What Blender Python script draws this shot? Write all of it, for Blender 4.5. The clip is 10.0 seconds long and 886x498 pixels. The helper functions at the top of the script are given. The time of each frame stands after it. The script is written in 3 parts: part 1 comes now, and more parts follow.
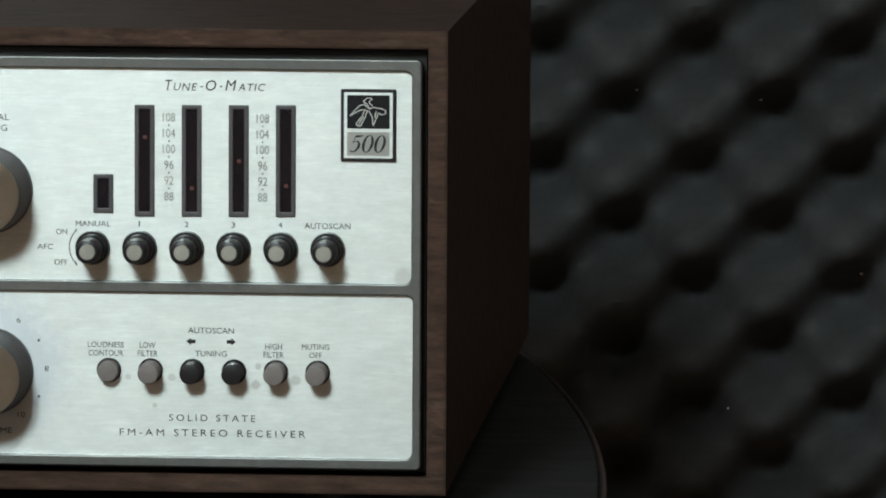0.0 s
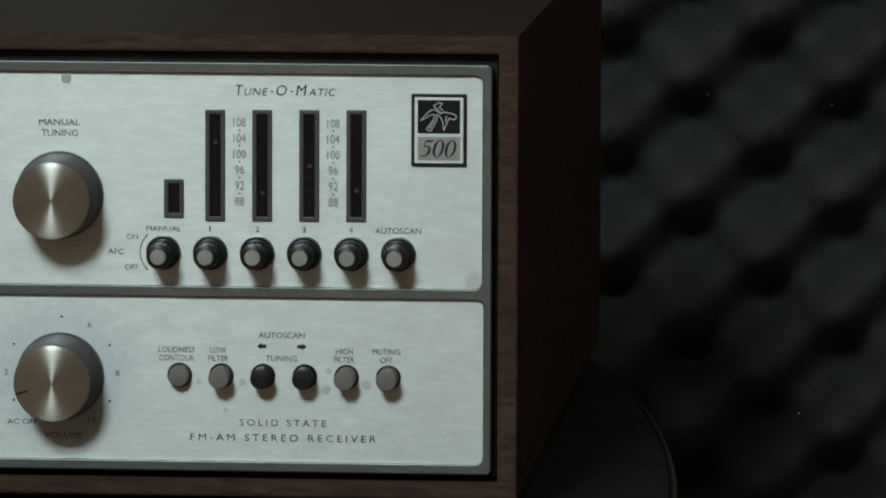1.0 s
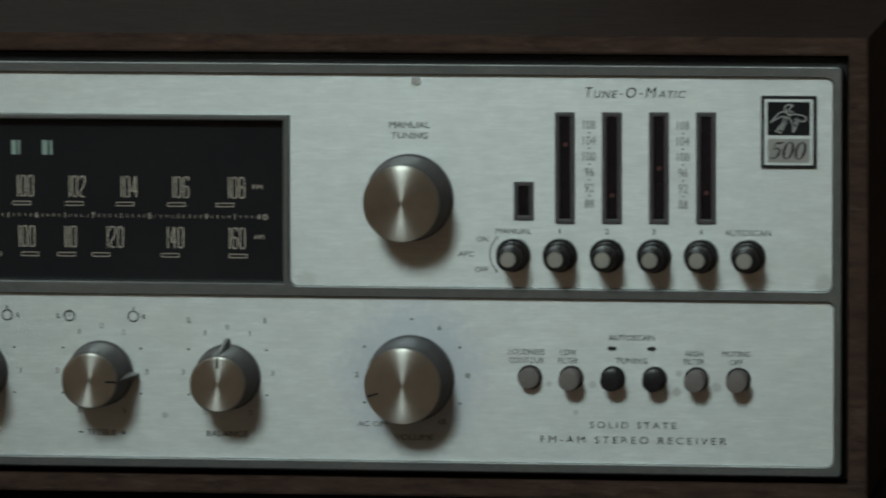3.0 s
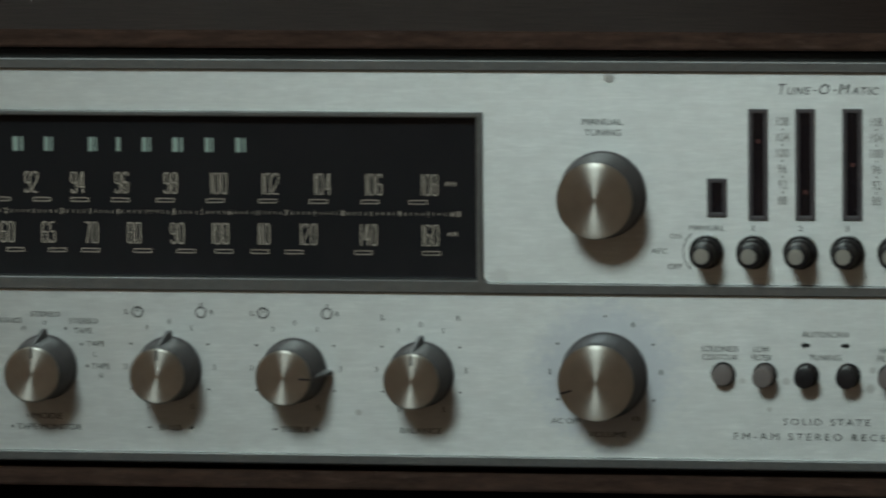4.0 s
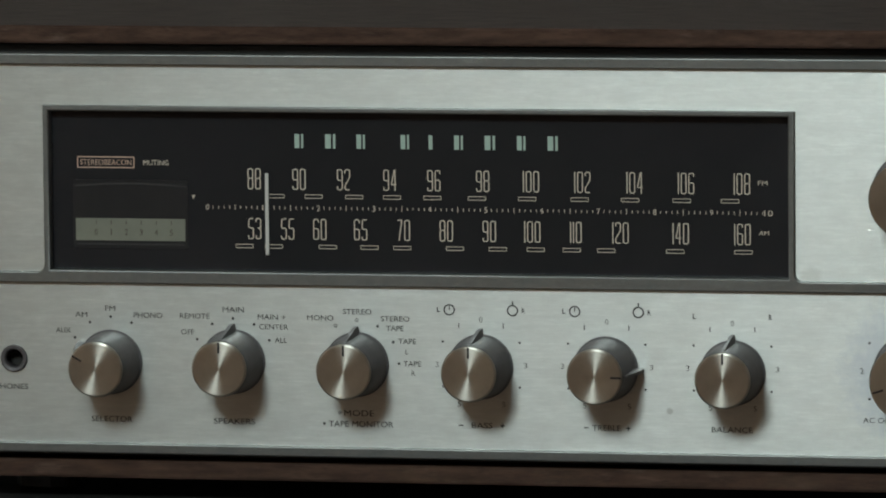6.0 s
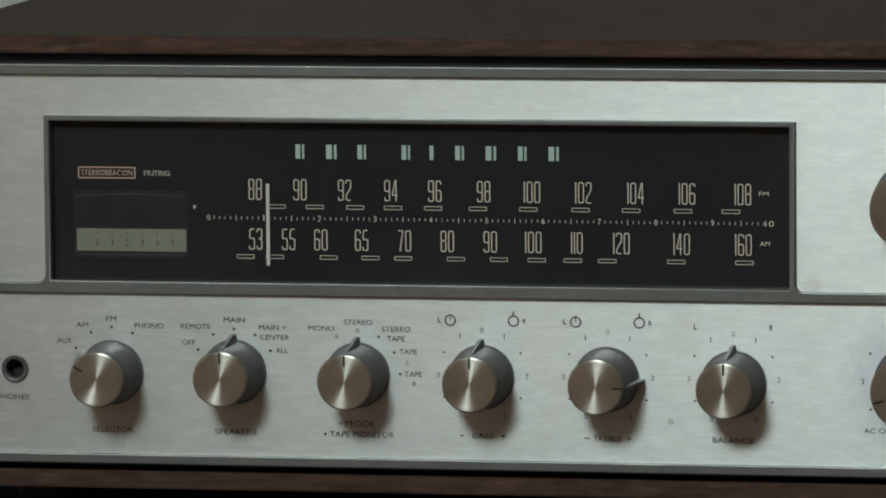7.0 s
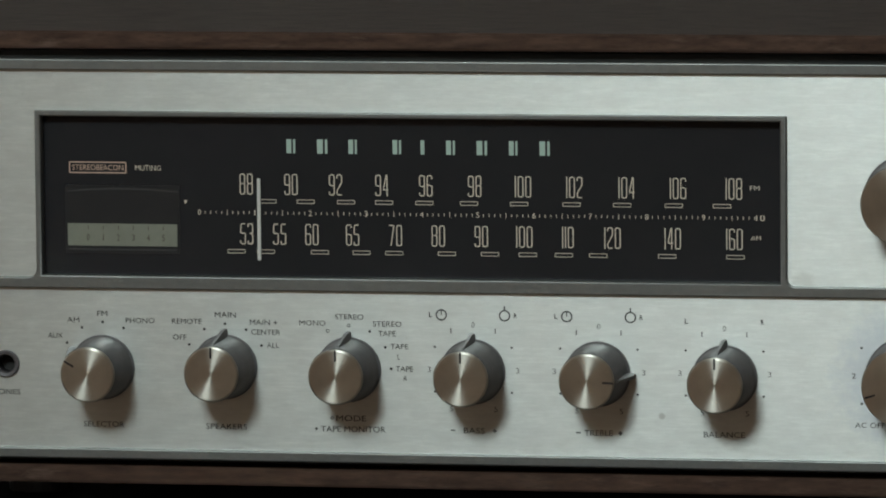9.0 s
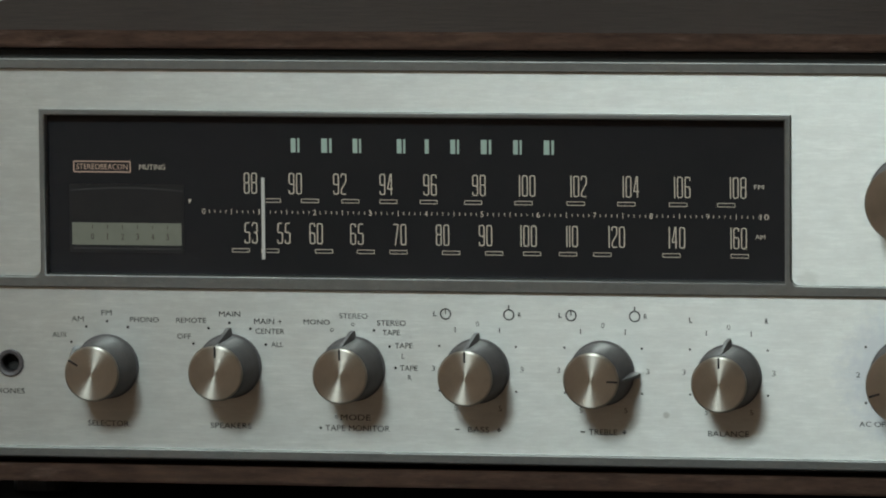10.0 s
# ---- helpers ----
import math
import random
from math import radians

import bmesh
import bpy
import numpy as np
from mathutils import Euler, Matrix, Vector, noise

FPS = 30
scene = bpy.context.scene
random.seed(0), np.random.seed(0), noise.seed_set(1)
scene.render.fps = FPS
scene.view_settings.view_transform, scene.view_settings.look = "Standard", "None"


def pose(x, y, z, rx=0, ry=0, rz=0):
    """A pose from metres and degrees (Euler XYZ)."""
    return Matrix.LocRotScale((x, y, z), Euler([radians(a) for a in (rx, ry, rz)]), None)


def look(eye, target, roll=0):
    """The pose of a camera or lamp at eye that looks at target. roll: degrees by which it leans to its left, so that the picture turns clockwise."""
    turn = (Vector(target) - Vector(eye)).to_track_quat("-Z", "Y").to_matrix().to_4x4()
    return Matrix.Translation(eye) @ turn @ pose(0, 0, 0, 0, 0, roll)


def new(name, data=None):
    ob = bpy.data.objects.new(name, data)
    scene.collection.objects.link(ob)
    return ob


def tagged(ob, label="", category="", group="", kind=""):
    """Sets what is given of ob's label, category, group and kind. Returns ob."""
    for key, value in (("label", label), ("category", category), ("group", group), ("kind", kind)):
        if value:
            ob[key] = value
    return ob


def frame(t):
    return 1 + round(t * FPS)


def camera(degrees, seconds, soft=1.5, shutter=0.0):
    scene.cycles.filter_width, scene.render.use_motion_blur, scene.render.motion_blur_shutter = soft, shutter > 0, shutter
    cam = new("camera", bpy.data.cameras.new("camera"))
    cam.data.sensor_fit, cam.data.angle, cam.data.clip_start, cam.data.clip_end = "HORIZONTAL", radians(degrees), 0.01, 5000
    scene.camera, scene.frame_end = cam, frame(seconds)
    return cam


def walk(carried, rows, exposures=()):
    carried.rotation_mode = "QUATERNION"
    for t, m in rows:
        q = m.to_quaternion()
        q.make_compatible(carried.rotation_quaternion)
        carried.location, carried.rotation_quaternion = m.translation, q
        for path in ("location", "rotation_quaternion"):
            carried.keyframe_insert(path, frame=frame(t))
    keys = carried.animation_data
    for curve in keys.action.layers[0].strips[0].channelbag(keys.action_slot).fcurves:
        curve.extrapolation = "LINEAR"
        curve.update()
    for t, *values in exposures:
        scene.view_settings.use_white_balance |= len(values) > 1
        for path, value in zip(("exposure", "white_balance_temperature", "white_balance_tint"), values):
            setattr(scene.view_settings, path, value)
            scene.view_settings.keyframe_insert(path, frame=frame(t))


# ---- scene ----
# The camera stands on one spot beside and above the receiver and turns from its right end to its left.
# Lengths below are millimetres on the receiver's front: x to the right, z up from the panel's lower edge, y into the case.
Z0 = 0.80
EYE = Vector((0.1638, -2.1225, Z0 + 0.2942))
cam = camera(7.0046, 10.0, soft=1.95, shutter=0.45)
TURNS = [
    (0.0, -4.155, -6.205, 0.288), (0.2, -4.218, -6.203, 0.27), (0.3, -4.36, -6.20, 0.255), (0.5, -4.624, -6.195, 0.236),
    (1.0, -4.717, -6.169, 0.208), (1.2, -4.845, -6.15, 0.204), (1.4, -5.157, -6.135, 0.20), (1.5, -5.295, -6.127, 0.198),
    (2.0, -5.347, -6.098, 0.172), (2.2, -5.877, -6.103, 0.03), (2.5, -6.483, -6.112, -0.114), (2.7, -6.922, -6.130, -0.096),
    (3.8, -8.680, -6.161, -0.514), (4.0, -9.040, -6.165, -0.434), (4.2, -9.485, -6.174, -0.45), (4.5, -10.079, -6.188, -0.484), (4.8, -10.81, -6.196, -0.54),
    (5.0, -11.173, -6.201, -0.564), (5.5, -11.500, -6.196, -0.529), (7.0, -11.529, -6.073, -0.517),
    (7.5, -11.477, -6.087, -0.517), (8.0, -11.451, -6.091, -0.531), (8.5, -11.441, -6.100, -0.494),
    (9.0, -11.458, -6.116, -0.550), (9.5, -11.458, -6.104, -0.565), (10.0, -11.492, -6.123, -0.567)]


def aim(yaw, pitch, roll):
    a, b = radians(yaw), radians(pitch)
    return look(EYE, EYE + Vector((math.sin(a) * math.cos(b), math.cos(a) * math.cos(b), math.sin(b))), roll)


walk(cam, [(t, aim(a, b, c)) for t, a, b, c in TURNS], [(0.0, 0.62, 6480, 9), (0.5, 0.12, 6460, 8), (1.0, -0.08, 6440, 6), (1.5, -0.29, 6420, 5), (2.0, -0.32, 6400, 5), (2.7, -0.5, 6420, 5), (4.0, -0.52, 6500, 6), (4.5, -0.40, 6570, 7), (5.0, -0.22, 6650, 9), (5.5, -0.05, 6690, 10), (7.0, 0.15, 6680, 10), (10.0, 0.15, 6680, 10)])

# ---- light: a high window in the wall behind the camera, and a dim overcast sky outside ----
world = bpy.data.worlds.new("sky")
scene.world = world
world.use_nodes = True
sky = world.node_tree.nodes.new("ShaderNodeTexSky")
sky.sky_type, sky.sun_disc = "NISHITA", False
sky.sun_elevation, sky.sun_rotation = radians(35), radians(200)
world.node_tree.nodes["Background"].inputs[1].default_value = 0.05
world.node_tree.links.new(sky.outputs[0], world.node_tree.nodes["Background"].inputs[0])
WIN_X, WIN_Y, WIN_Z, WIN_W, WIN_H = -0.53, -2.75, Z0 + 1.70, 0.64, 0.60
lamp = bpy.data.lights.new("window_light", "AREA")
lamp.shape, lamp.size, lamp.size_y = "RECTANGLE", WIN_W - 0.08, WIN_H - 0.08
lamp.energy, lamp.color = 31.0, (0.835, 1.0, 1.0)
lamp_ob = new("window_light", lamp)
lamp_ob.matrix_world = look((WIN_X, WIN_Y - 0.02, WIN_Z), (WIN_X + 0.05, WIN_Y + 1.0, WIN_Z - 0.52))


# ---- materials ----
def material(name, colour, rough=0.5, metal=0.0, spec=0.5):
    m = bpy.data.materials.new(name)
    m.use_nodes = True
    b = m.node_tree.nodes["Principled BSDF"]
    b.inputs["Base Color"].default_value = (*colour, 1)
    b.inputs["Roughness"].default_value = rough
    b.inputs["Metallic"].default_value = metal
    b.inputs["Specular IOR Level"].default_value = spec
    return m, m.node_tree, b


def node(tree, kind, **settings):
    n = tree.nodes.new(kind)
    for key, value in settings.items():
        n.inputs[key].default_value = value
    return n


def noise_of(tree, scale_xyz, scale=1.0, detail=4.0, rough=0.6, out="Fac"):
    co = tree.nodes.new("ShaderNodeTexCoord")
    mp = node(tree, "ShaderNodeMapping", Scale=scale_xyz)
    tree.links.new(co.outputs["Object"], mp.inputs["Vector"])
    n = node(tree, "ShaderNodeTexNoise", Scale=scale, Detail=detail, Roughness=rough)
    tree.links.new(mp.outputs[0], n.inputs["Vector"])
    return n.outputs[out]


def ramp(tree, fac, stops):
    r = tree.nodes.new("ShaderNodeValToRGB")
    r.color_ramp.elements[0].position, r.color_ramp.elements[0].color = stops[0][0], (*stops[0][1], 1)
    r.color_ramp.elements[1].position, r.color_ramp.elements[1].color = stops[-1][0], (*stops[-1][1], 1)
    for pos, col in stops[1:-1]:
        r.color_ramp.elements.new(pos).color = (*col, 1)
    tree.links.new(fac, r.inputs[0])
    return r.outputs[0]


def mixed(tree, fac, a, b, kind="MIX"):
    n = tree.nodes.new("ShaderNodeMix")
    n.data_type, n.blend_type = "RGBA", kind
    for socket, value in ((n.inputs[0], fac), (n.inputs[6], a), (n.inputs[7], b)):
        if hasattr(value, "is_linked"):
            tree.links.new(value, socket)
        else:
            socket.default_value = value if isinstance(value, float) else (*value, 1)
    return n.outputs[2]


def relief(tree, b, height, strength, distance=0.0002):
    n = node(tree, "ShaderNodeBump", Strength=strength, Distance=distance)
    tree.links.new(height, n.inputs["Height"])
    tree.links.new(n.outputs[0], b.inputs["Normal"])


def spread(tree, b, fac, low, high, socket="Roughness"):
    n = node(tree, "ShaderNodeMapRange")
    n.inputs["To Min"].default_value, n.inputs["To Max"].default_value = low, high
    tree.links.new(fac, n.inputs["Value"])
    tree.links.new(n.outputs[0], b.inputs[socket])


def brushed_panel(name, round_tints):
    """Horizontally brushed aluminium with fine streaks, grime and a few small stains and wider round tints at (x, z,
    radius, depth).
    """
    m, t, b = material(name, (0.8, 0.82, 0.81), 0.39, 0.95)
    b.inputs["Anisotropic"].default_value = 0.82
    tan = t.nodes.new("ShaderNodeTangent")
    tan.direction_type, tan.axis = "RADIAL", "X"
    t.links.new(tan.outputs[0], b.inputs["Tangent"])
    streak = noise_of(t, (120, 1, 1000), 1.0, 6, 0.72)
    band = noise_of(t, (42, 1, 330), 1.0, 6, 0.7)
    fine = noise_of(t, (170, 1, 4200), 1.0, 3, 0.6)
    cloud = noise_of(t, (26, 26, 40), 1.0, 6, 0.68)
    patch = noise_of(t, (110, 110, 240), 1.0, 5, 0.7)
    speck = noise_of(t, (420, 420, 420), 1.0, 2, 0.5)
    col = mixed(t, ramp(t, streak, [(0.30, (0.0, 0.0, 0.0)), (0.70, (1.0, 1.0, 1.0))]), (0.64, 0.66, 0.65), (0.89, 0.905, 0.895))
    col = mixed(t, ramp(t, band, [(0.38, (0.55, 0.55, 0.55)), (0.60, (0.0, 0.0, 0.0))]), col, (0.66, 0.68, 0.675))
    col = mixed(t, ramp(t, fine, [(0.3, (0.5, 0.5, 0.5)), (0.7, (0.0, 0.0, 0.0))]), col, (0.66, 0.68, 0.67))
    col = mixed(t, ramp(t, cloud, [(0.35, (0.0, 0.0, 0.0)), (0.75, (0.34, 0.34, 0.34))]), col, (0.62, 0.62, 0.60))
    col = mixed(t, ramp(t, patch, [(0.42, (0.0, 0.0, 0.0)), (0.66, (0.5, 0.5, 0.5))]), col, (0.60, 0.605, 0.595))
    col = mixed(t, ramp(t, speck, [(0.70, (0.0, 0.0, 0.0)), (0.80, (0.30, 0.30, 0.30))]), col, (0.45, 0.44, 0.41))
    co = t.nodes.new("ShaderNodeTexCoord")
    warp = noise_of(t, (260, 260, 330), 1.0, 6, 0.75)
    for x, z, radius, depth, tint in round_tints:
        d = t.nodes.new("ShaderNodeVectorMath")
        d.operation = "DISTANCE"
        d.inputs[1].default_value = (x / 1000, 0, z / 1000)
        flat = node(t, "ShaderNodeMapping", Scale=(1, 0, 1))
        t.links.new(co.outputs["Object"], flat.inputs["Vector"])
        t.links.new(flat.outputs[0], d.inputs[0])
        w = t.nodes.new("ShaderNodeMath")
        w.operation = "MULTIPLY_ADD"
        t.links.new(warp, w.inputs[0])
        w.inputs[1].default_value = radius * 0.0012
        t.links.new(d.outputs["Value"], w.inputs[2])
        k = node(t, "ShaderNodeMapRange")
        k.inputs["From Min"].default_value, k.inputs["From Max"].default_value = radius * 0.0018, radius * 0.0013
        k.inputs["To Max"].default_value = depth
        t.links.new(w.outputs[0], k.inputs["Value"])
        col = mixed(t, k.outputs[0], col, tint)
    t.links.new(col, b.inputs["Base Color"])
    spread(t, b, streak, 0.33, 0.37)
    relief(t, b, fine, 0.2)
    return m


def wood(name, dark, light, scale=(9, 30, 30), rough=0.45, spec=0.12):
    m, t, b = material(name, light, rough, 0.0, spec)
    grain = noise_of(t, scale, 6.0, 8, 0.62)
    pores = noise_of(t, (scale[0] * 4, scale[1] * 12, scale[2] * 12), 6.0, 3, 0.5)
    col = ramp(t, grain, [(0.30, dark), (0.52, tuple((a + c) / 2 for a, c in zip(dark, light))), (0.72, light)])
    col = mixed(t, ramp(t, pores, [(0.52, (0.0, 0.0, 0.0)), (0.70, (0.55, 0.55, 0.55))]), col, tuple(c * 0.4 for c in dark))
    t.links.new(col, b.inputs["Base Color"])
    spread(t, b, grain, rough + 0.1, rough - 0.05)
    relief(t, b, pores, 0.3)
    return m


def mottled(name, a, c, scale, rough=0.5, metal=0.0, bump=0.2, spec=0.5, distance=0.0002):
    m, t, b = material(name, a, rough, metal, spec)
    n = noise_of(t, (scale, scale, scale), 1.0, 5, 0.6)
    big = noise_of(t, (scale / 7, scale / 7, scale / 7), 1.0, 3, 0.5)
    col = mixed(t, n, a, c)
    col = mixed(t, ramp(t, big, [(0.35, (0.0, 0.0, 0.0)), (0.75, (0.35, 0.35, 0.35))]), col, tuple(v * 0.7 for v in a))
    t.links.new(col, b.inputs["Base Color"])
    spread(t, b, big, max(rough - 0.08, 0.02), rough + 0.1)
    relief(t, b, n, bump, distance)
    return m


def spun_cap(name, colour):
    """Turned metal: fine rings round the knob's own axis, which stretch the highlight into a bow tie."""
    m, t, b = material(name, colour, 0.29, 0.94)
    b.inputs["Anisotropic"].default_value = 0.9
    b.inputs["Anisotropic Rotation"].default_value = 0.25
    tan = t.nodes.new("ShaderNodeTangent")
    tan.direction_type, tan.axis = "RADIAL", "Z"
    t.links.new(tan.outputs[0], b.inputs["Tangent"])
    co = t.nodes.new("ShaderNodeTexCoord")
    length = t.nodes.new("ShaderNodeVectorMath")
    length.operation = "LENGTH"
    flat = node(t, "ShaderNodeMapping", Scale=(1, 1, 0))
    t.links.new(co.outputs["Object"], flat.inputs["Vector"])
    t.links.new(flat.outputs[0], length.inputs[0])
    ring = node(t, "ShaderNodeTexNoise", Scale=5200.0, Detail=3.0)
    ring.noise_dimensions = "1D"
    t.links.new(length.outputs["Value"], ring.inputs["W"])
    wear = noise_of(t, (160, 160, 160), 1.0, 4, 0.6)
    col = mixed(t, ring.outputs[0], tuple(c * 0.8 for c in colour), colour)
    col = mixed(t, ramp(t, wear, [(0.45, (0.0, 0.0, 0.0)), (0.8, (0.4, 0.4, 0.4))]), col, tuple(c * 0.6 for c in colour))
    t.links.new(col, b.inputs["Base Color"])
    spread(t, b, wear, 0.25, 0.34)
    return m


GREY_STAIN = (0.36, 0.35, 0.33)
MAT_UPPER = brushed_panel("brushed_aluminium_upper", [(-157, 53, 3.5, 0.3, GREY_STAIN), (-2, 54, 3.0, 0.4, GREY_STAIN), (-24, 56, 2.0, 0.3, GREY_STAIN)])
# first two entries: a wide blue-grey ring round the volume knob, greyer inside
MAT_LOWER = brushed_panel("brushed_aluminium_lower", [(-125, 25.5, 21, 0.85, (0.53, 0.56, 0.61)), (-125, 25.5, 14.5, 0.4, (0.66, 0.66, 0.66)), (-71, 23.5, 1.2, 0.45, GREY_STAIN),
                                                     (-46.0, 21.5, 1.4, 0.6, GREY_STAIN), (-45.2, 27.0, 1.0, 0.5, GREY_STAIN), (-34.0, 23.0, 1.6, 0.5, GREY_STAIN), (-84, 23.5, 0.9, 0.4, GREY_STAIN), (-76, 15, 0.8, 0.5, GREY_STAIN), (-200, 12.5, 1.0, 0.6, GREY_STAIN)])
MAT_FRAME = mottled("cast_frame_metal", (0.23, 0.237, 0.24), (0.35, 0.357, 0.355), 420, 0.42, 0.8, 0.4)
MAT_WOOD = wood("walnut_veneer", (0.028, 0.015, 0.011), (0.090, 0.048, 0.034), rough=0.55)
MAT_WOOD_TOP = wood("walnut_top_veneer", (0.034, 0.020, 0.016), (0.086, 0.053, 0.043), (12, 60, 40), 0.5, 0.06)
MAT_RAIL = wood("walnut_edge", (0.054, 0.031, 0.024), (0.142, 0.083, 0.063), (14, 80, 80), 0.5)
t = MAT_RAIL.node_tree
b = t.nodes["Principled BSDF"]
worn = noise_of(t, (70, 300, 300), 1.0, 5, 0.7)
t.links.new(mixed(t, ramp(t, worn, [(0.56, (0.0, 0.0, 0.0)), (0.72, (0.45, 0.45, 0.45))]), b.inputs["Base Color"].links[0].from_socket, (0.23, 0.160, 0.135)), b.inputs["Base Color"])
MAT_CAP = spun_cap("spun_cap_metal", (0.76, 0.73, 0.67))
MAT_SKIRT = mottled("grey_knob_plastic", (0.165, 0.160, 0.170), (0.225, 0.217, 0.230), 900, 0.42, 0.1, 0.3)
MAT_BLACK = mottled("black_plastic", (0.017, 0.015, 0.018), (0.036, 0.033, 0.037), 1100, 0.36, 0.0, 0.4, 0.45)
MAT_DARK = mottled("dark_chassis", (0.028, 0.027, 0.026), (0.042, 0.040, 0.038), 300, 0.7)
MAT_GREY = mottled("grey_button_plastic", (0.27, 0.235, 0.232), (0.35, 0.305, 0.30), 800, 0.5, 0.0, 0.3)
MAT_BEIGE = mottled("beige_insert", (0.48, 0.465, 0.42), (0.60, 0.58, 0.53), 800, 0.45, 0.2, 0.2)
MAT_SLOT = mottled("slot_surround_plastic", (0.13, 0.120, 0.13), (0.19, 0.176, 0.19), 900, 0.4, 0.2, 0.2)
MAT_PLUM = mottled("dark_plum_window", (0.008, 0.006, 0.010), (0.018, 0.012, 0.018), 250, 0.25)
MAT_INK = material("black_print", (0.022, 0.022, 0.023), 0.6)[0]
MAT_INK_PALE = material("grey_print", (0.30, 0.30, 0.295), 0.6)[0]
MAT_SCALE = material("pale_dial_print", (0.84, 0.75, 0.64), 0.6)[0]
MAT_MARK = material("mint_white_print", (0.52, 0.68, 0.62), 0.55)[0]
MAT_RED = material("faded_red_print", (0.75, 0.52, 0.43), 0.6)[0]
MAT_NEEDLE = material("white_needle", (0.78, 0.78, 0.76), 0.5)[0]
MAT_METER = mottled("cream_meter_card", (0.24, 0.25, 0.21), (0.32, 0.325, 0.27), 300, 0.6)
MAT_METER_FACE = mottled("smoky_meter_face", (0.022, 0.023, 0.027), (0.030, 0.031, 0.035), 200, 0.3)
MAT_METER_INK = material("brown_meter_print", (0.085, 0.055, 0.05), 0.6)[0]
MAT_METER_EDGE = mottled("dim_meter_edge", (0.050, 0.050, 0.055), (0.065, 0.064, 0.068), 300, 0.5)
MAT_POINTER = material("red_pointer_paint", (0.13, 0.045, 0.04), 0.5)[0]
MAT_DIAL = mottled("black_dial_glass", (0.025, 0.026, 0.031), (0.035, 0.035, 0.039), 60, 0.16, 0.0, 0.02, 0.22)
MAT_SILVER = mottled("silver_foil", (0.80, 0.81, 0.80), (0.90, 0.91, 0.90), 900, 0.5, 0.6)
MAT_BADGE = mottled("grey_badge_enamel", (0.52, 0.52, 0.50), (0.60, 0.60, 0.58), 900, 0.45, 0.2)
MAT_FOAM = mottled("charcoal_foam", (0.054, 0.054, 0.056), (0.084, 0.083, 0.086), 160, 0.95, 0.0, 0.25, 0.1, 0.001)
MAT_TABLE = wood("black_stained_table", (0.026, 0.025, 0.025), (0.044, 0.042, 0.041), (5, 22, 22), 0.6)
MAT_WALL = mottled("pale_wall_paint", (0.66, 0.68, 0.70), (0.74, 0.75, 0.77), 30, 0.85, 0.0, 0.3, 0.3, 0.001)
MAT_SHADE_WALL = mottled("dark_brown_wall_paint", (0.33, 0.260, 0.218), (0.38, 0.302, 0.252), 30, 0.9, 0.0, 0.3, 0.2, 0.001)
MAT_WARM_WALL = mottled("tan_wall_paint", (0.74, 0.58, 0.48), (0.80, 0.64, 0.53), 30, 0.9, 0.0, 0.3, 0.2, 0.001)
MAT_CEIL = mottled("cream_ceiling_paint", (0.74, 0.69, 0.64), (0.80, 0.75, 0.70), 30, 0.9, 0.0, 0.2, 0.3, 0.001)
MAT_FLOOR = wood("brown_floor_boards", (0.25, 0.155, 0.105), (0.40, 0.265, 0.18), (4, 20, 20), 0.5)
MAT_PIPING = mottled("brown_piping", (0.045, 0.024, 0.018), (0.065, 0.036, 0.028), 900, 0.7)
MAT_GLASS = material("window_glass", (0.9, 0.95, 0.93), 0.05)[0]
MAT_GLASS.node_tree.nodes["Principled BSDF"].inputs["Transmission Weight"].default_value = 1.0

# ---- helpers for meshes: all sizes in millimetres, built round a local origin ----
AT = {}


def world_of(x, y, z):
    return Vector((x / 1000, y / 1000, Z0 + z / 1000))


def thing(name, at, label, category, group="", kind=""):
    ob = new(name)
    ob.location = world_of(*at)
    AT[ob] = Vector(at)
    return tagged(ob, label, category, group, kind)


def part(name, mesh, mat, parent, label="", at=None, shade=None):
    """One mesh under a thing or a part, its origin at the place at (millimetres on the front)."""
    if isinstance(mesh, bmesh.types.BMesh):
        data = bpy.data.meshes.new(name)
        mesh.to_mesh(data)
        mesh.free()
    else:
        data = mesh
    if not data.materials:
        data.materials.append(mat)
    if shade is not None:
        data.polygons.foreach_set("use_smooth", [True] * len(data.polygons))
        data.set_sharp_from_angle(angle=radians(shade))
    ob = new(name, data)
    at = AT[parent] if at is None else Vector(at)
    AT[ob] = at
    ob.parent = parent
    ob.location = (at - AT[parent]) / 1000
    return tagged(ob, label)


def box(x0, x1, y0, y1, z0, z1, bevel=0.0, at=(0, 0, 0), seg=2):
    bm = bmesh.new()
    m = Matrix.LocRotScale(((x0 + x1) / 2 - at[0], (y0 + y1) / 2 - at[1], (z0 + z1) / 2 - at[2]), None, (x1 - x0, y1 - y0, z1 - z0))
    bmesh.ops.create_cube(bm, size=1, matrix=Matrix.Scale(0.001, 4) @ m)
    if bevel:
        bmesh.ops.bevel(bm, geom=bm.edges[:], offset=bevel / 1000, segments=seg, affect="EDGES", profile=0.6)
    return bm


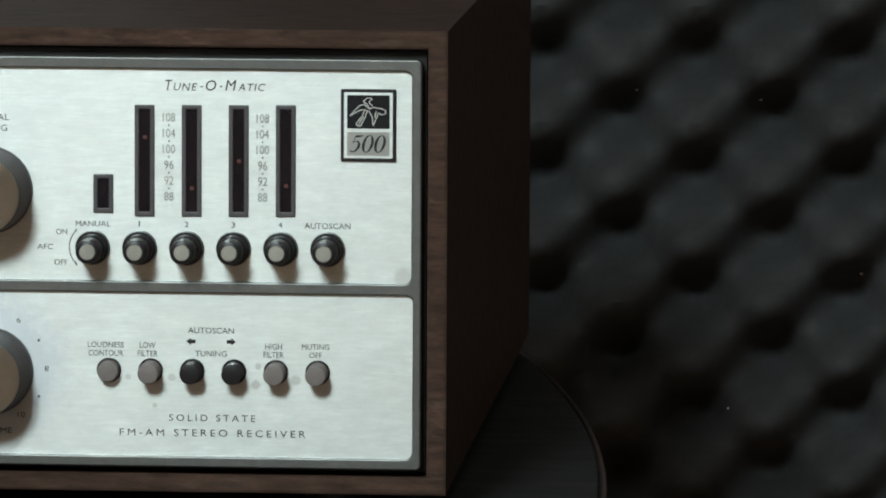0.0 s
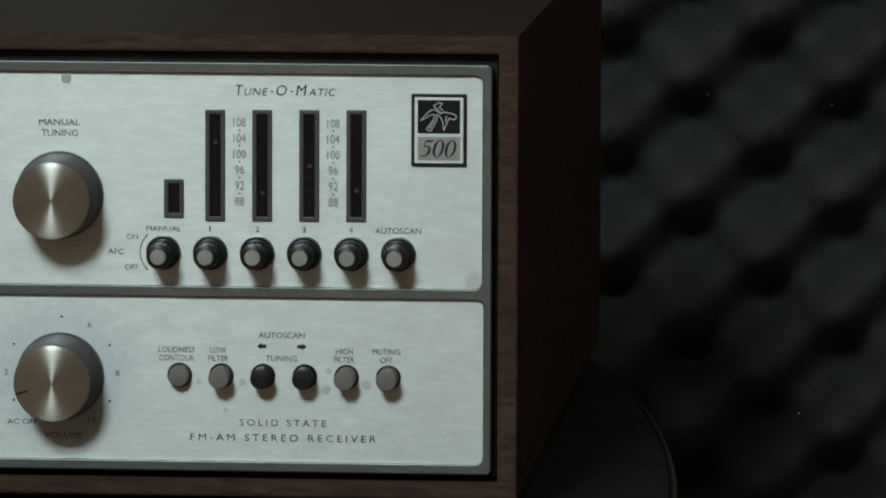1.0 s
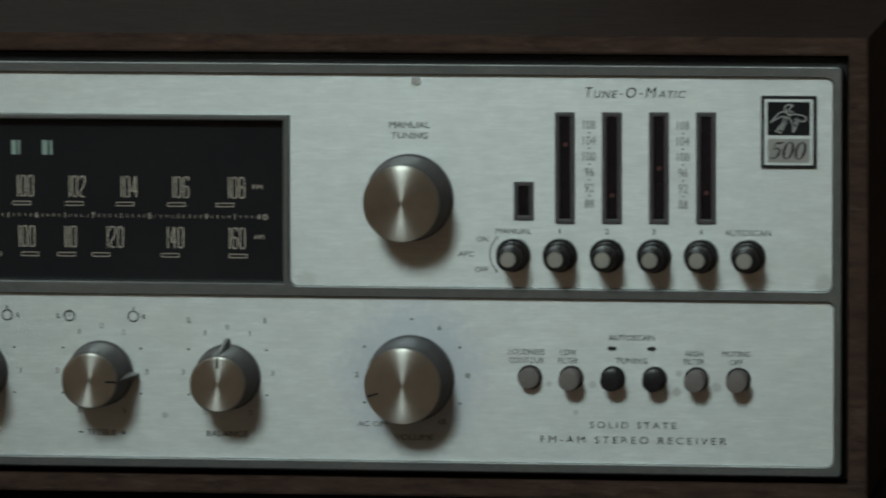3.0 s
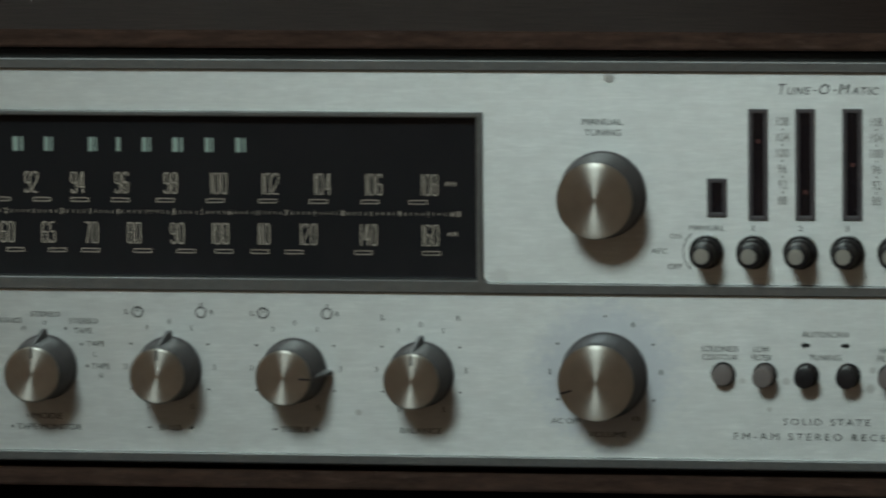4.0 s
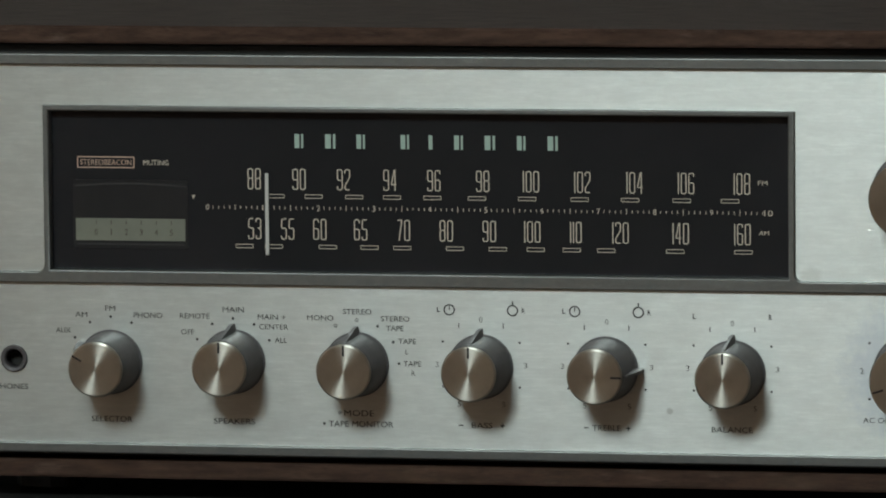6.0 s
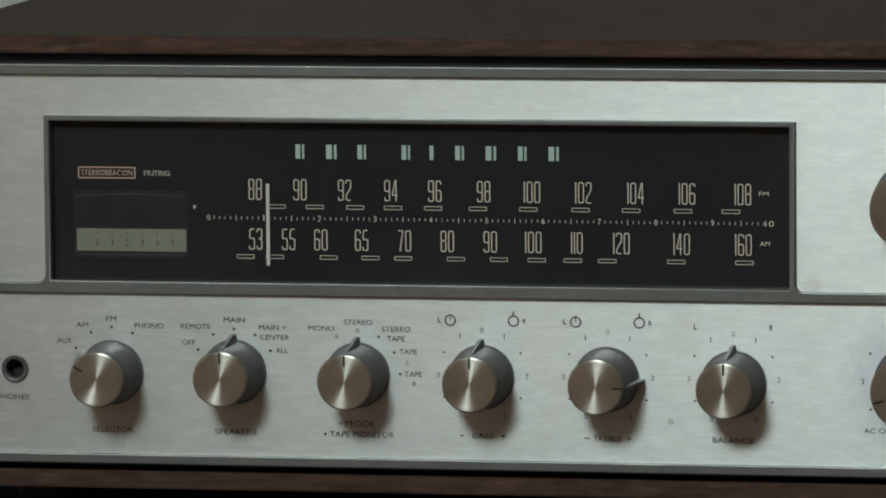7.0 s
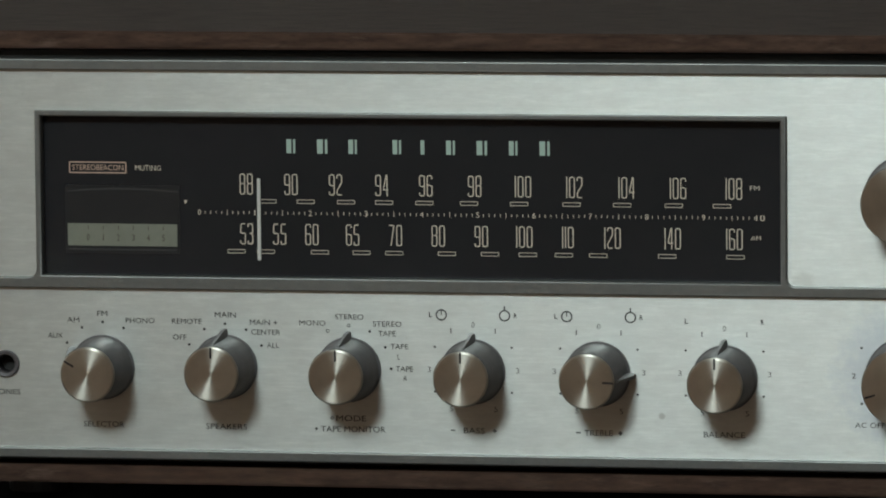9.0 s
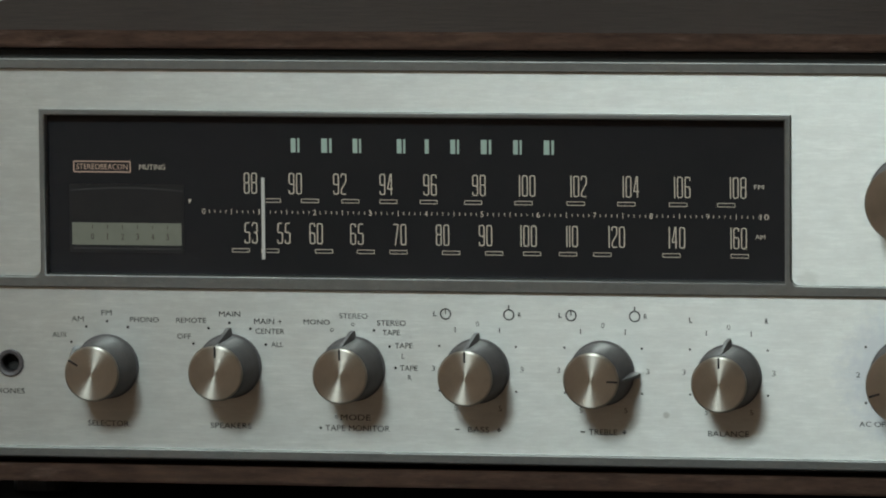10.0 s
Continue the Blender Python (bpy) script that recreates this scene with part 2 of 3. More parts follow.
def turned(profile, seg=48, knurl=0.0, between=(0, 0)):
    """A body turned round its axis; profile: (radius, height) from the panel outwards. The axis is local z."""
    bm = bmesh.new()
    rings = []
    for r, h in profile:
        if r <= 0.0001:
            rings.append([bm.verts.new((0, 0, h / 1000))])
        else:
            k = knurl if between[0] <= h <= between[1] else 0.0
            rr = [r / 1000 * (1 - k * (i % 2)) for i in range(seg)]
            rings.append([bm.verts.new((rr[i] * math.cos(2 * math.pi * i / seg), rr[i] * math.sin(2 * math.pi * i / seg), h / 1000)) for i in range(seg)])
    for a, c in zip(rings, rings[1:]):
        for i in range(seg):
            j = (i + 1) % seg
            if len(a) == 1 and len(c) > 1:
                bm.faces.new((a[0], c[i], c[j]))
            elif len(c) == 1 and len(a) > 1:
                bm.faces.new((a[i], a[j], c[0]))
            elif len(a) > 1:
                bm.faces.new((a[i], a[j], c[j], c[i]))
    bmesh.ops.recalc_face_normals(bm, faces=bm.faces)
    return bm


def out_of_panel(ob):
    """Turns a body made along local z so that it stands out of the front, towards the viewer."""
    ob.rotation_euler = (radians(90), 0, 0)
    return ob


def rounded(points):
    """A closed outline from (x, z, corner radius), its corners rounded."""
    out = []
    n = len(points)
    for i, (x, z, r) in enumerate(points):
        p, a, b = Vector((x, z)), Vector(points[i - 1][:2]), Vector(points[(i + 1) % n][:2])
        if r <= 0:
            out.append(p)
            continue
        u, v = (a - p).normalized(), (b - p).normalized()
        s, e, c = p + u * r, p + v * r, p + (u + v) * r
        for k in range(7):
            w = radians(90) * k / 6
            out.append(c - v * r * math.cos(w) - u * r * math.sin(w))
    return out


def plate(outlines, y_front, y_back, bevel=0.0):
    """A flat plate cut to outlines (the first is the rim, the rest are holes), as a mesh whose front lies at y_front."""
    cu = bpy.data.curves.new("plate", "CURVE")
    cu.dimensions, cu.fill_mode = "2D", "BOTH"
    cu.extrude, cu.bevel_depth, cu.bevel_resolution = ((y_back - y_front) / 2 - bevel) / 1000, bevel / 1000, 2
    cu.offset = -bevel / 1000
    for line in outlines:
        sp = cu.splines.new("POLY")
        sp.points.add(len(line) - 1)
        for q, p in zip(sp.points, line):
            q.co = (p[0] / 1000, p[1] / 1000, 0, 1)
        sp.use_cyclic_u = True
    ob = new("plate", cu)
    bpy.context.view_layer.update()
    me = bpy.data.meshes.new_from_object(ob.evaluated_get(bpy.context.evaluated_depsgraph_get()))
    bpy.data.objects.remove(ob)
    bpy.data.curves.remove(cu)
    me.transform(Matrix.Translation((0, (y_front + y_back) / 2000, 0)) @ Matrix.Rotation(radians(90), 4, "X"))
    me.materials.clear()
    return me


def rect(x0, x1, z0, z1, r=0.0):
    return rounded([(x0, z0, r), (x0, z1, r), (x1, z1, r), (x1, z0, r)])


def written(body, x, z, wide, high, mat, parent, y=-0.15, name="lettering", gap=1.0, shear=0.0, label="", thin=0.0):
    """Printed words, fitted into a field wide x high round (x, z)."""
    cu = bpy.data.curves.new("words", "FONT")
    cu.body, cu.space_character, cu.shear, cu.resolution_u, cu.offset = body, gap, shear, 3, -thin
    ob = new("words", cu)
    bpy.context.view_layer.update()
    me = bpy.data.meshes.new_from_object(ob.evaluated_get(bpy.context.evaluated_depsgraph_get()))
    bpy.data.objects.remove(ob)
    bpy.data.curves.remove(cu)
    co = np.empty(len(me.vertices) * 3)
    me.vertices.foreach_get("co", co)
    co = co.reshape(-1, 3)
    lo, hi = co.min(0), co.max(0)
    flat = (co - (lo + hi) / 2) / np.maximum(hi - lo, 1e-6)
    me.vertices.foreach_set("co", np.stack([flat[:, 0] * wide, flat[:, 2] * 0, flat[:, 1] * high], 1).ravel() / 1000)
    me.materials.clear()
    return part(name, me, mat, parent, label, (x, y, z))


def printed(shape, x, z, mat, parent, name, y=-0.15, label=""):
    """Printed flat marks: shape is a list of outlines in millimetres round (x, z)."""
    bm = bmesh.new()
    for line in shape:
        bm.faces.new([bm.verts.new((p[0] / 1000, 0, p[1] / 1000)) for p in line])
    return part(name, bm, mat, parent, label, (x, y, z))


def disc(r, n=16):
    return [(r * math.cos(2 * math.pi * i / n), r * math.sin(2 * math.pi * i / n)) for i in range(n)]


def ring_mark(r, w, n=28):
    out = []
    for i in range(n):
        a, b = 2 * math.pi * i / n, 2 * math.pi * (i + 1) / n
        out.append([(r * math.cos(a), r * math.sin(a)), (r * math.cos(b), r * math.sin(b)), ((r - w) * math.cos(b), (r - w) * math.sin(b)), ((r - w) * math.cos(a), (r - w) * math.sin(a))])
    return out


def bar(x0, z0, x1, z1, w):
    d = Vector((x1 - x0, z1 - z0)).normalized() * (w / 2)
    n = (-d.y, d.x)
    return [(x0 + n[0], z0 + n[1]), (x1 + n[0], z1 + n[1]), (x1 - n[0], z1 - n[1]), (x0 - n[0], z0 - n[1])]


def stroke(path, widths, closed=False, soft=0.0):
    """A drawn line as a strip of quads; widths: one, or one for each point; soft: how far its corners are rounded."""
    pts = [Vector(p) for p in path]
    wide = widths if isinstance(widths, (list, tuple)) else [widths] * len(pts)
    if soft:
        out = []
        for i, p in enumerate(pts):
            if not closed and i in (0, len(pts) - 1):
                out.append(p)
                continue
            a, b = pts[i - 1], pts[(i + 1) % len(pts)]
            ra, rb = min(soft, (a - p).length * 0.49), min(soft, (b - p).length * 0.49)
            s, e = p + (a - p).normalized() * ra, p + (b - p).normalized() * rb
            out += [s * (1 - k) ** 2 + p * 2 * k * (1 - k) + e * k * k for k in (0, 0.25, 0.5, 0.75, 1)]
        pts, wide = out, [wide[0]] * len(out)
    n = len(pts)
    sides = []
    for i, p in enumerate(pts):
        a = pts[i - 1] if closed or i else p
        b = pts[(i + 1) % n] if closed or i < n - 1 else p
        u, v = (p - a).normalized() if p != a else None, (b - p).normalized() if p != b else None
        d = ((u or v) + (v or u)).normalized()
        sides.append((p + Vector((-d.y, d.x)) * wide[i] / 2, p - Vector((-d.y, d.x)) * wide[i] / 2))
    return [[sides[i - 1][0], sides[i][0], sides[i][1], sides[i - 1][1]] for i in range(0 if closed else 1, n)]


def stroke_band(path, w):
    """The closed outline of a band of width w under a path."""
    return [Vector(p) for p in path] + [Vector((p[0], p[1] - w)) for p in path[::-1]]


def tall_digit(n, w, h, t):
    """The strokes of a narrow round-cornered digit whose middle line fills w x h from the origin."""
    m, r = h * 0.53, w * 0.42
    if n == "0":
        return stroke([(0, 0), (0, h), (w, h), (w, 0)], t, True, r)
    if n == "1":
        return stroke([(0, -t / 2), (0, h + t / 2)], t)
    if n == "2":
        return stroke([(0, h - 1.1), (0, h), (w, h), (w, h * 0.62), (0, h * 0.22), (0, 0), (w, 0)], t, False, r * 0.9)
    if n == "3":
        return stroke([(0, h - 1.0), (0, h), (w, h), (w, m), (w * 0.35, m)], t, False, r) + stroke([(w * 0.62, m - t * 0.6), (w, m - t), (w, 0), (0, 0), (0, 1.0)], t, False, r)
    if n == "4":
        x = w * 0.78
        return stroke([(x - t * 0.6, h + t / 2), (0, h * 0.28), (x - t / 2, h * 0.28)], t, False, 0.15) + stroke([(x, -t / 2), (x, h + t / 2)], t) + stroke([(x + t / 2, h * 0.28), (w * 1.1, h * 0.28)], t)
    if n == "5":
        return stroke([(w, h), (w * 0.1, h), (0, m), (w, m + 0.1), (w, 0), (0, 0), (0, 1.0)], t, False, r * 0.9)
    if n == "6":
        return stroke([(w, h - 1.0), (w, h), (0, h), (0, 0), (w, 0), (w, m), (t * 0.5, m)], t, False, r)
    if n == "7":
        return stroke([(0, h), (w, h), (w * 0.35, -t / 2)], t, False, 0.15)
    if n == "8":
        return stroke([(0, 0), (0, m), (w, m), (w, 0)], t, True, r) + stroke([(t * 0.35, m + t * 0.2), (0.0, m + t * 0.9), (0, h), (w, h), (w, m + t * 0.9), (w - t * 0.35, m + t * 0.2)], t, False, r)
    return stroke([(0, 1.0), (0, 0), (w, 0), (w, h), (0, h), (0, h - m), (w - t * 0.5, h - m)], t, False, r)


def scale_number(text, x, z, parent, y, w=1.45, h=6.1, t=0.34, gap=0.66):
    """A dial number in the tall narrow digits, centred on (x, z)."""
    wide = [0.0 if n == "1" else w for n in text]
    total = sum(wide) + (gap + t * 0.6) * (len(text) - 1)
    at, shape = -total / 2, []
    for n, dw in zip(text, wide):
        shape += [[(p[0] + at, p[1] - h / 2) for p in quad] for quad in tall_digit(n, w, h, t)]
        at += dw + gap + t * 0.6
    return printed(shape, x, z, MAT_SCALE, parent, "numeral", y)


def open_box(w, h, t):
    return [bar(-w / 2, h / 2, w / 2, h / 2, t), bar(-w / 2, -h / 2, w / 2, -h / 2, t), bar(-w / 2, -h / 2, -w / 2, h / 2, t), bar(w / 2, -h / 2, w / 2, h / 2, t)]


# ---- the room: closed all round, with the high window behind the camera ----
X0, X1, Y0, Y1 = -2400, 1900, -2750, 760
FLOOR = -800
TOP = 2120


def setting(name, bm, mat, label, category):
    data = bpy.data.meshes.new(name)
    bm.to_mesh(data)
    bm.free()
    data.materials.append(mat)
    ob = new(name, data)
    ob.location = (0, 0, Z0)
    return tagged(ob, label, category, kind="structure")


setting("floor", box(X0, X1, Y0, Y1, FLOOR - 100, FLOOR), MAT_FLOOR, "brown wooden floor of the room", "floor")
setting("ceiling", box(X0, X1, Y0, Y1, TOP, TOP + 100), MAT_CEIL, "cream painted flat ceiling", "ceiling")
setting("wall_north", box(X0, X1, Y1, Y1 + 120, FLOOR, TOP), MAT_WALL, "pale painted wall behind the receiver", "wall")
setting("wall_east", box(X1, X1 + 120, Y0, Y1, FLOOR, TOP), MAT_SHADE_WALL, "dark brown painted plain side wall", "wall")
setting("wall_west", box(X0 - 120, X0, Y0, Y1, FLOOR, TOP), MAT_WARM_WALL, "tan painted plain side wall", "wall")
wx, wz = WIN_X * 1000, (WIN_Z - Z0) * 1000
bm = bmesh.new()
for a in (box(X0, wx - WIN_W * 500, Y0 - 120, Y0, FLOOR, TOP), box(wx + WIN_W * 500, X1, Y0 - 120, Y0, FLOOR, TOP),
          box(wx - WIN_W * 500, wx + WIN_W * 500, Y0 - 120, Y0, FLOOR, wz - WIN_H * 500), box(wx - WIN_W * 500, wx + WIN_W * 500, Y0 - 120, Y0, wz + WIN_H * 500, TOP)):
    tmp = bpy.data.meshes.new("tmp")
    a.to_mesh(tmp)
    a.free()
    bm.from_mesh(tmp)
    bpy.data.meshes.remove(tmp)
setting("wall_south", bm, MAT_WARM_WALL, "tan painted wall with a high window", "wall")

# ---- the table ----
TAB = -18.0
table = thing("table", (-400, 200, FLOOR), "black-stained table with a thin brown edge under the receiver", "table")
edge = [(56.5 - 0.00026 * (y + 20) ** 2, y) for y in range(-60, 641, 35)]
edge += [(-850 - x, y) for x, y in edge[::-1]]
bm = bmesh.new()
over, under = ([bm.verts.new(((x - AT[table][0]) / 1000, (y - AT[table][1]) / 1000, (z - FLOOR) / 1000)) for x, y in edge] for z in (TAB, TAB - 26))
bm.faces.new(over)
bm.faces.new(under[::-1])
for n in range(len(edge)):
    bm.faces.new((over[n - 1], over[n], under[n], under[n - 1]))
bmesh.ops.recalc_face_normals(bm, faces=bm.faces)
bmesh.ops.bevel(bm, geom=[e for e in bm.edges if all(v in over for v in e.verts)], offset=0.002, segments=2, affect="EDGES")
part("tabletop", bm, MAT_TABLE, table)
cu = bpy.data.curves.new("edge_band", "CURVE")
cu.dimensions, cu.bevel_depth, cu.bevel_resolution = "3D", 0.0008, 2
sp = cu.splines.new("POLY")
sp.points.add(len(edge) - 1)
for q, (x, y) in zip(sp.points, edge):
    q.co = ((x - AT[table][0]) / 1000, (y - AT[table][1]) / 1000, (TAB - 1.4 - FLOOR) / 1000, 1)
sp.use_cyclic_u = True
tmp_ob = new("edge_band", cu)
bpy.context.view_layer.update()
me = bpy.data.meshes.new_from_object(tmp_ob.evaluated_get(bpy.context.evaluated_depsgraph_get()))
bpy.data.objects.remove(tmp_ob)
part("edge_band", me, MAT_PIPING, table, "thin worn brown edge", shade=60)
for lx in (-760, -90):
    for ly in (0, 560):
        part("leg", box(lx - 25, lx + 25, ly - 25, ly + 25, FLOOR, TAB - 26.2, 2, AT[table]), MAT_TABLE, table)

# ---- foam on the wall ----
foam = thing("acoustic_foam_panel", (500, Y1 - 1, 100), "charcoal egg-crate acoustic foam panel on the wall", "foam panel")
PX, PZ, AMP, FX, FZ = 60.0, 46.8, 44.0, 1300.0, 1000.0
SX, SZ = -473.3, -87.0
nx, nz = 300, 240
verts, faces = [], []
for j in range(nz + 1):
    for i in range(nx + 1):
        x, z = -FX / 2 + FX * i / nx, -FZ / 2 + FZ * j / nz
        u, v = 2 * math.pi * (x - SX) / PX, 2 * math.pi * (z - SZ) / PZ
        h = AMP * (0.5 + 0.40 * math.cos(u) * math.cos(v) + 0.10 * math.cos(u - v))
        verts.append((x / 1000, -(18 + h + 2.5 * noise.noise((x / 35, z / 35, 0))) / 1000, z / 1000))
for j in range(nz):
    for i in range(nx):
        a = j * (nx + 1) + i
        faces.append((a, a + 1, a + nx + 2, a + nx + 1))
me = bpy.data.meshes.new("sheet")
me.from_pydata(verts, [], faces)
part("sheet", me, MAT_FOAM, foam, shade=60)
for x, z in ((-466.4, -51.5), (-417.6, -55.4), (-377.2, -123.9), (-445.4, -184.7), (-429.2, -177.9)):
    u, v = 2 * math.pi * (x - SX) / PX, 2 * math.pi * (z - SZ) / PZ
    h = 18 + AMP * (0.5 + 0.40 * math.cos(u) * math.cos(v) + 0.10 * math.cos(u - v))
    bm = bmesh.new()
    bmesh.ops.create_icosphere(bm, subdivisions=1, radius=0.0006, matrix=Matrix.LocRotScale((x / 1000, -(h + 0.6) / 1000, z / 1000), None, (1.3, 0.8, 0.9)))
    part("lint", bm, MAT_CEIL, foam, "tiny pale speck of lint")
part("backing", box(-FX / 2, FX / 2, -17, 0, -FZ / 2, FZ / 2, 2), MAT_FOAM, foam)

# ---- the receiver ----
CX0, CX1, CZ0, CZ1, DEPTH = -435.5, 10.7, -10.8, 127.3, 405
RIM = 5.3
rec = thing("stereo_receiver", (-212, 200, TAB), "vintage brushed-aluminium stereo receiver in a walnut case on the table", "receiver")


def board(side, y0, y1, inset=0.0):
    """One mitred board of the case: its section is a trapezium that meets its neighbours at 45 degrees."""
    x0, x1, z0, z1 = CX0 + inset, CX1 - inset, CZ0 + inset, CZ1 - inset
    o = [(x0, z0), (x1, z0), (x1, z1), (x0, z1)]
    i = [(CX0 + 5.7, CZ0 + RIM), (CX1 - 5.7, CZ0 + RIM), (CX1 - 5.7, CZ1 - RIM), (CX0 + 5.7, CZ1 - RIM)]
    k, j = side, (side + 1) % 4
    bm = bmesh.new()
    loop = [o[k], o[j], i[j], i[k]]
    front, back = ([bm.verts.new(((x - AT[rec][0]) / 1000, (y - AT[rec][1]) / 1000, (z - AT[rec][2]) / 1000)) for x, z in loop] for y in (y0, y1))
    bm.faces.new(front)
    bm.faces.new(back[::-1])
    for n in range(4):
        bm.faces.new((front[n - 1], front[n], back[n], back[n - 1]))
    bmesh.ops.recalc_face_normals(bm, faces=bm.faces)
    bmesh.ops.bevel(bm, geom=[e for e in bm.edges if set(e.verts) in ({front[0], front[1]}, {front[2], front[3]})], offset=0.0005, segments=2, affect="EDGES")
    return bm


for k, (name, mat) in enumerate((("case_bottom", MAT_WOOD), ("case_side", MAT_WOOD), ("case_top", MAT_WOOD_TOP), ("case_side", MAT_WOOD))):
    part(name, board(k, 0.6, DEPTH), mat, rec, "dark walnut top board" if k == 2 else "")
for k, name in enumerate(("front_rail", "front_stile", "front_rail", "front_stile")):
    part(name, board(k, -0.5, 0.59), MAT_RAIL, rec, "worn walnut edge strip")
part("back_panel", box(CX0 + 5.8, CX1 - 5.8, DEPTH - 8, DEPTH - 2, CZ0 + RIM + 0.1, CZ1 - RIM - 0.1, 0, AT[rec]), MAT_DARK, rec)
part("chassis", box(-429, 4.2, 5, 380, -4.6, 121, 0, AT[rec]), MAT_DARK, rec, "black steel chassis")
for fx in (-400, -24):
    for fy in (30, 370):
        o = part("foot", turned([(0, 0), (9, 0), (10, 1), (10, 7), (0, 7.1)], 24), MAT_BLACK, rec, at=(fx, fy, TAB))

# frame and panels
FL, FR, FB, FT = -427.5, 3.2, -3.2, 118.9
UL, UB, UT = -424.0, 52.3, 115.5
DL, DR, DT = -392.4, -161.7, 103.2
upper = rounded([(UL, UB, 2.2), (UL, UT, 2.2), (0.3, UT, 2.2), (0.3, UB, 2.2), (DR, UB, 2.4), (DR, DT, 0), (DL, DT, 0), (DL, UB, 2.4)])
dial_hole = rect(DL + 1.8, DR - 1.9, 52.9, DT - 1.7)
lower = rect(UL, 0.8, 0.0, 48.9, 2.2)
frame_mesh = plate([rect(FL, FR, FB, FT, 1.5), upper, dial_hole, lower], -1.6, 3.0, 0.45)
part("front_frame", frame_mesh, MAT_FRAME, rec, "grey cast metal frame", (0, 0, 0), 40)
part("upper_panel", plate([rounded([(UL - 1, UB - 1, 2), (UL - 1, UT + 1, 2), (1.3, UT + 1, 2), (1.3, UB - 1, 2), (DR - 0.9, UB - 1, 0), (DR - 0.9, DT - 0.9, 0), (DL + 0.9, DT - 0.9, 0), (DL + 0.9, UB - 1, 0)])], 0.0, 1.6), MAT_UPPER, rec, "brushed aluminium", (0, 0, 0))
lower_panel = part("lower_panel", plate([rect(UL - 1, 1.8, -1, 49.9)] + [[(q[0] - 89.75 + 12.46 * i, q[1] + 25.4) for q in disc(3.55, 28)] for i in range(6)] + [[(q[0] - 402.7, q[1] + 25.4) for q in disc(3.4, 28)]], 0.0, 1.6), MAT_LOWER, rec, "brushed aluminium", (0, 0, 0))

# dial window
dial = part("dial_window", box(DL + 1.0, DR - 1.0, 3.0, 4.6, 51.5, DT - 1.0, 0), MAT_DIAL, rec, "black glass tuning dial", (0, 0, 0))
YD = 2.85
for n, x in zip("88 90 92 94 96 98 100 102 104 106 108".split(), (-327.6, -313.7, -299.9, -285.6, -272.1, -257.1, -242.3, -226.6, -210.7, -195.1, -178.2)):
    scale_number(n, x, 80.9, dial, YD)
for n, x in zip("53 55 60 65 70 80 90 100 110 120 140 160".split(), (-327.6, -317.4, -307.4, -294.8, -281.6, -268.4, -255.2, -242.0, -228.7, -215.1, -196.8, -178.1)):
    scale_number(n, x, 65.75, dial, YD)
for x in (-321.0, -309.2, -296.7, -285.0, -272.6, -258.9, -243.5, -227.5, -212.1, -196.4, -181.8):
    printed(open_box(5.3, 1.05, 0.21), x, 75.7, MAT_SCALE, dial, "scale_mark", YD)
for x in (-330.8, -321.7, -305.0, -292.1, -282.0, -265.8, -252.6, -241.0, -230.0, -219.5, -198.5, -177.8):
    printed(open_box(5.3, 1.05, 0.21), x, 60.4, MAT_SCALE, dial, "scale_mark", YD)
ticks = []
for i in range(101):
    if i % 10:
        x = -342.2 + 172.0 * i / 100
        ticks.append(bar(x, -0.85 if i % 5 == 0 else -0.5, x, 0.8 if i % 5 == 0 else 0.42, 0.2))
for i in range(11):
    written(str(i), -342.2 + 172.0 * i / 100 * 10, 72.2, 0.35 if i == 1 else 1.0 if i < 10 else 2.6, 1.7, MAT_SCALE, dial, YD, "numeral")
printed(ticks, 0, 72.2, MAT_SCALE, dial, "tick_row", YD)
written("FM", -171.9, 81.2, 2.9, 1.3, MAT_SCALE, dial, YD)
written("AM", -171.6, 66.2, 3.1, 1.3, MAT_SCALE, dial, YD)
# the maker's name on the glass stands as plain bars of its letters' size
for x, w in ((-313.6, 2.7), (-303.9, 3.2), (-294.5, 2.6), (-280.9, 2.6), (-273.0, 1.2), (-264.4, 2.7), (-254.8, 3.2), (-245.2, 2.6), (-235.6, 3.1)):
    printed([bar(0, -2.15, 0, 2.15, w)] if w < 2 else [bar(-w * 0.22, -2.15, -w * 0.22, 2.15, w * 0.56), bar(w * 0.38, -2.15, w * 0.38, 2.15, w * 0.24)], x, 92.5, MAT_MARK, dial, "name_bar", YD)
printed(open_box(17.6, 3.2, 0.35), -373.8, 85.5, MAT_RED, dial, "beacon_outline", YD)
written("STEREOBEACON", -373.8, 85.5, 16.0, 1.7, MAT_RED, dial, YD)
written("MUTING", -358.1, 85.5, 8.0, 1.6, MAT_SCALE, dial, YD)
printed([[(-0.5, 0.6), (0.6, 0.6), (0.3, 0.0), (-0.2, -0.7)]], -346.5, 75.2, MAT_SCALE, dial, "tick_row", YD)
part("needle", box(-324.1, -323.0, 1.9, 2.4, 57.8, 82.7, 0.2), MAT_NEEDLE, dial, "white tuning pointer", (0, 0, 0))
meter = part("signal_meter", plate([rect(-384.2, -348.4, 59.2, 80.2, 0.6)], 2.8, 2.98), MAT_METER_FACE, dial, "small signal strength meter", (0, 0, 0))
part("meter_card", box(-383.4, -349.2, 2.72, 2.95, 61.6, 68.4), MAT_METER, dial, "cream meter card", (0, 0, 0))
for i in range(6):
    written(str(i), -377.0 + 4.7 * i, 64.2, 0.3 if i == 1 else 0.9, 1.9, MAT_METER_INK, dial, 2.6, "numeral")
    printed([bar(0, 0, 0, 1.1, 0.22)], -377.0 + 4.7 * i, 66.6, MAT_METER_INK, dial, "meter_tick", 2.6)
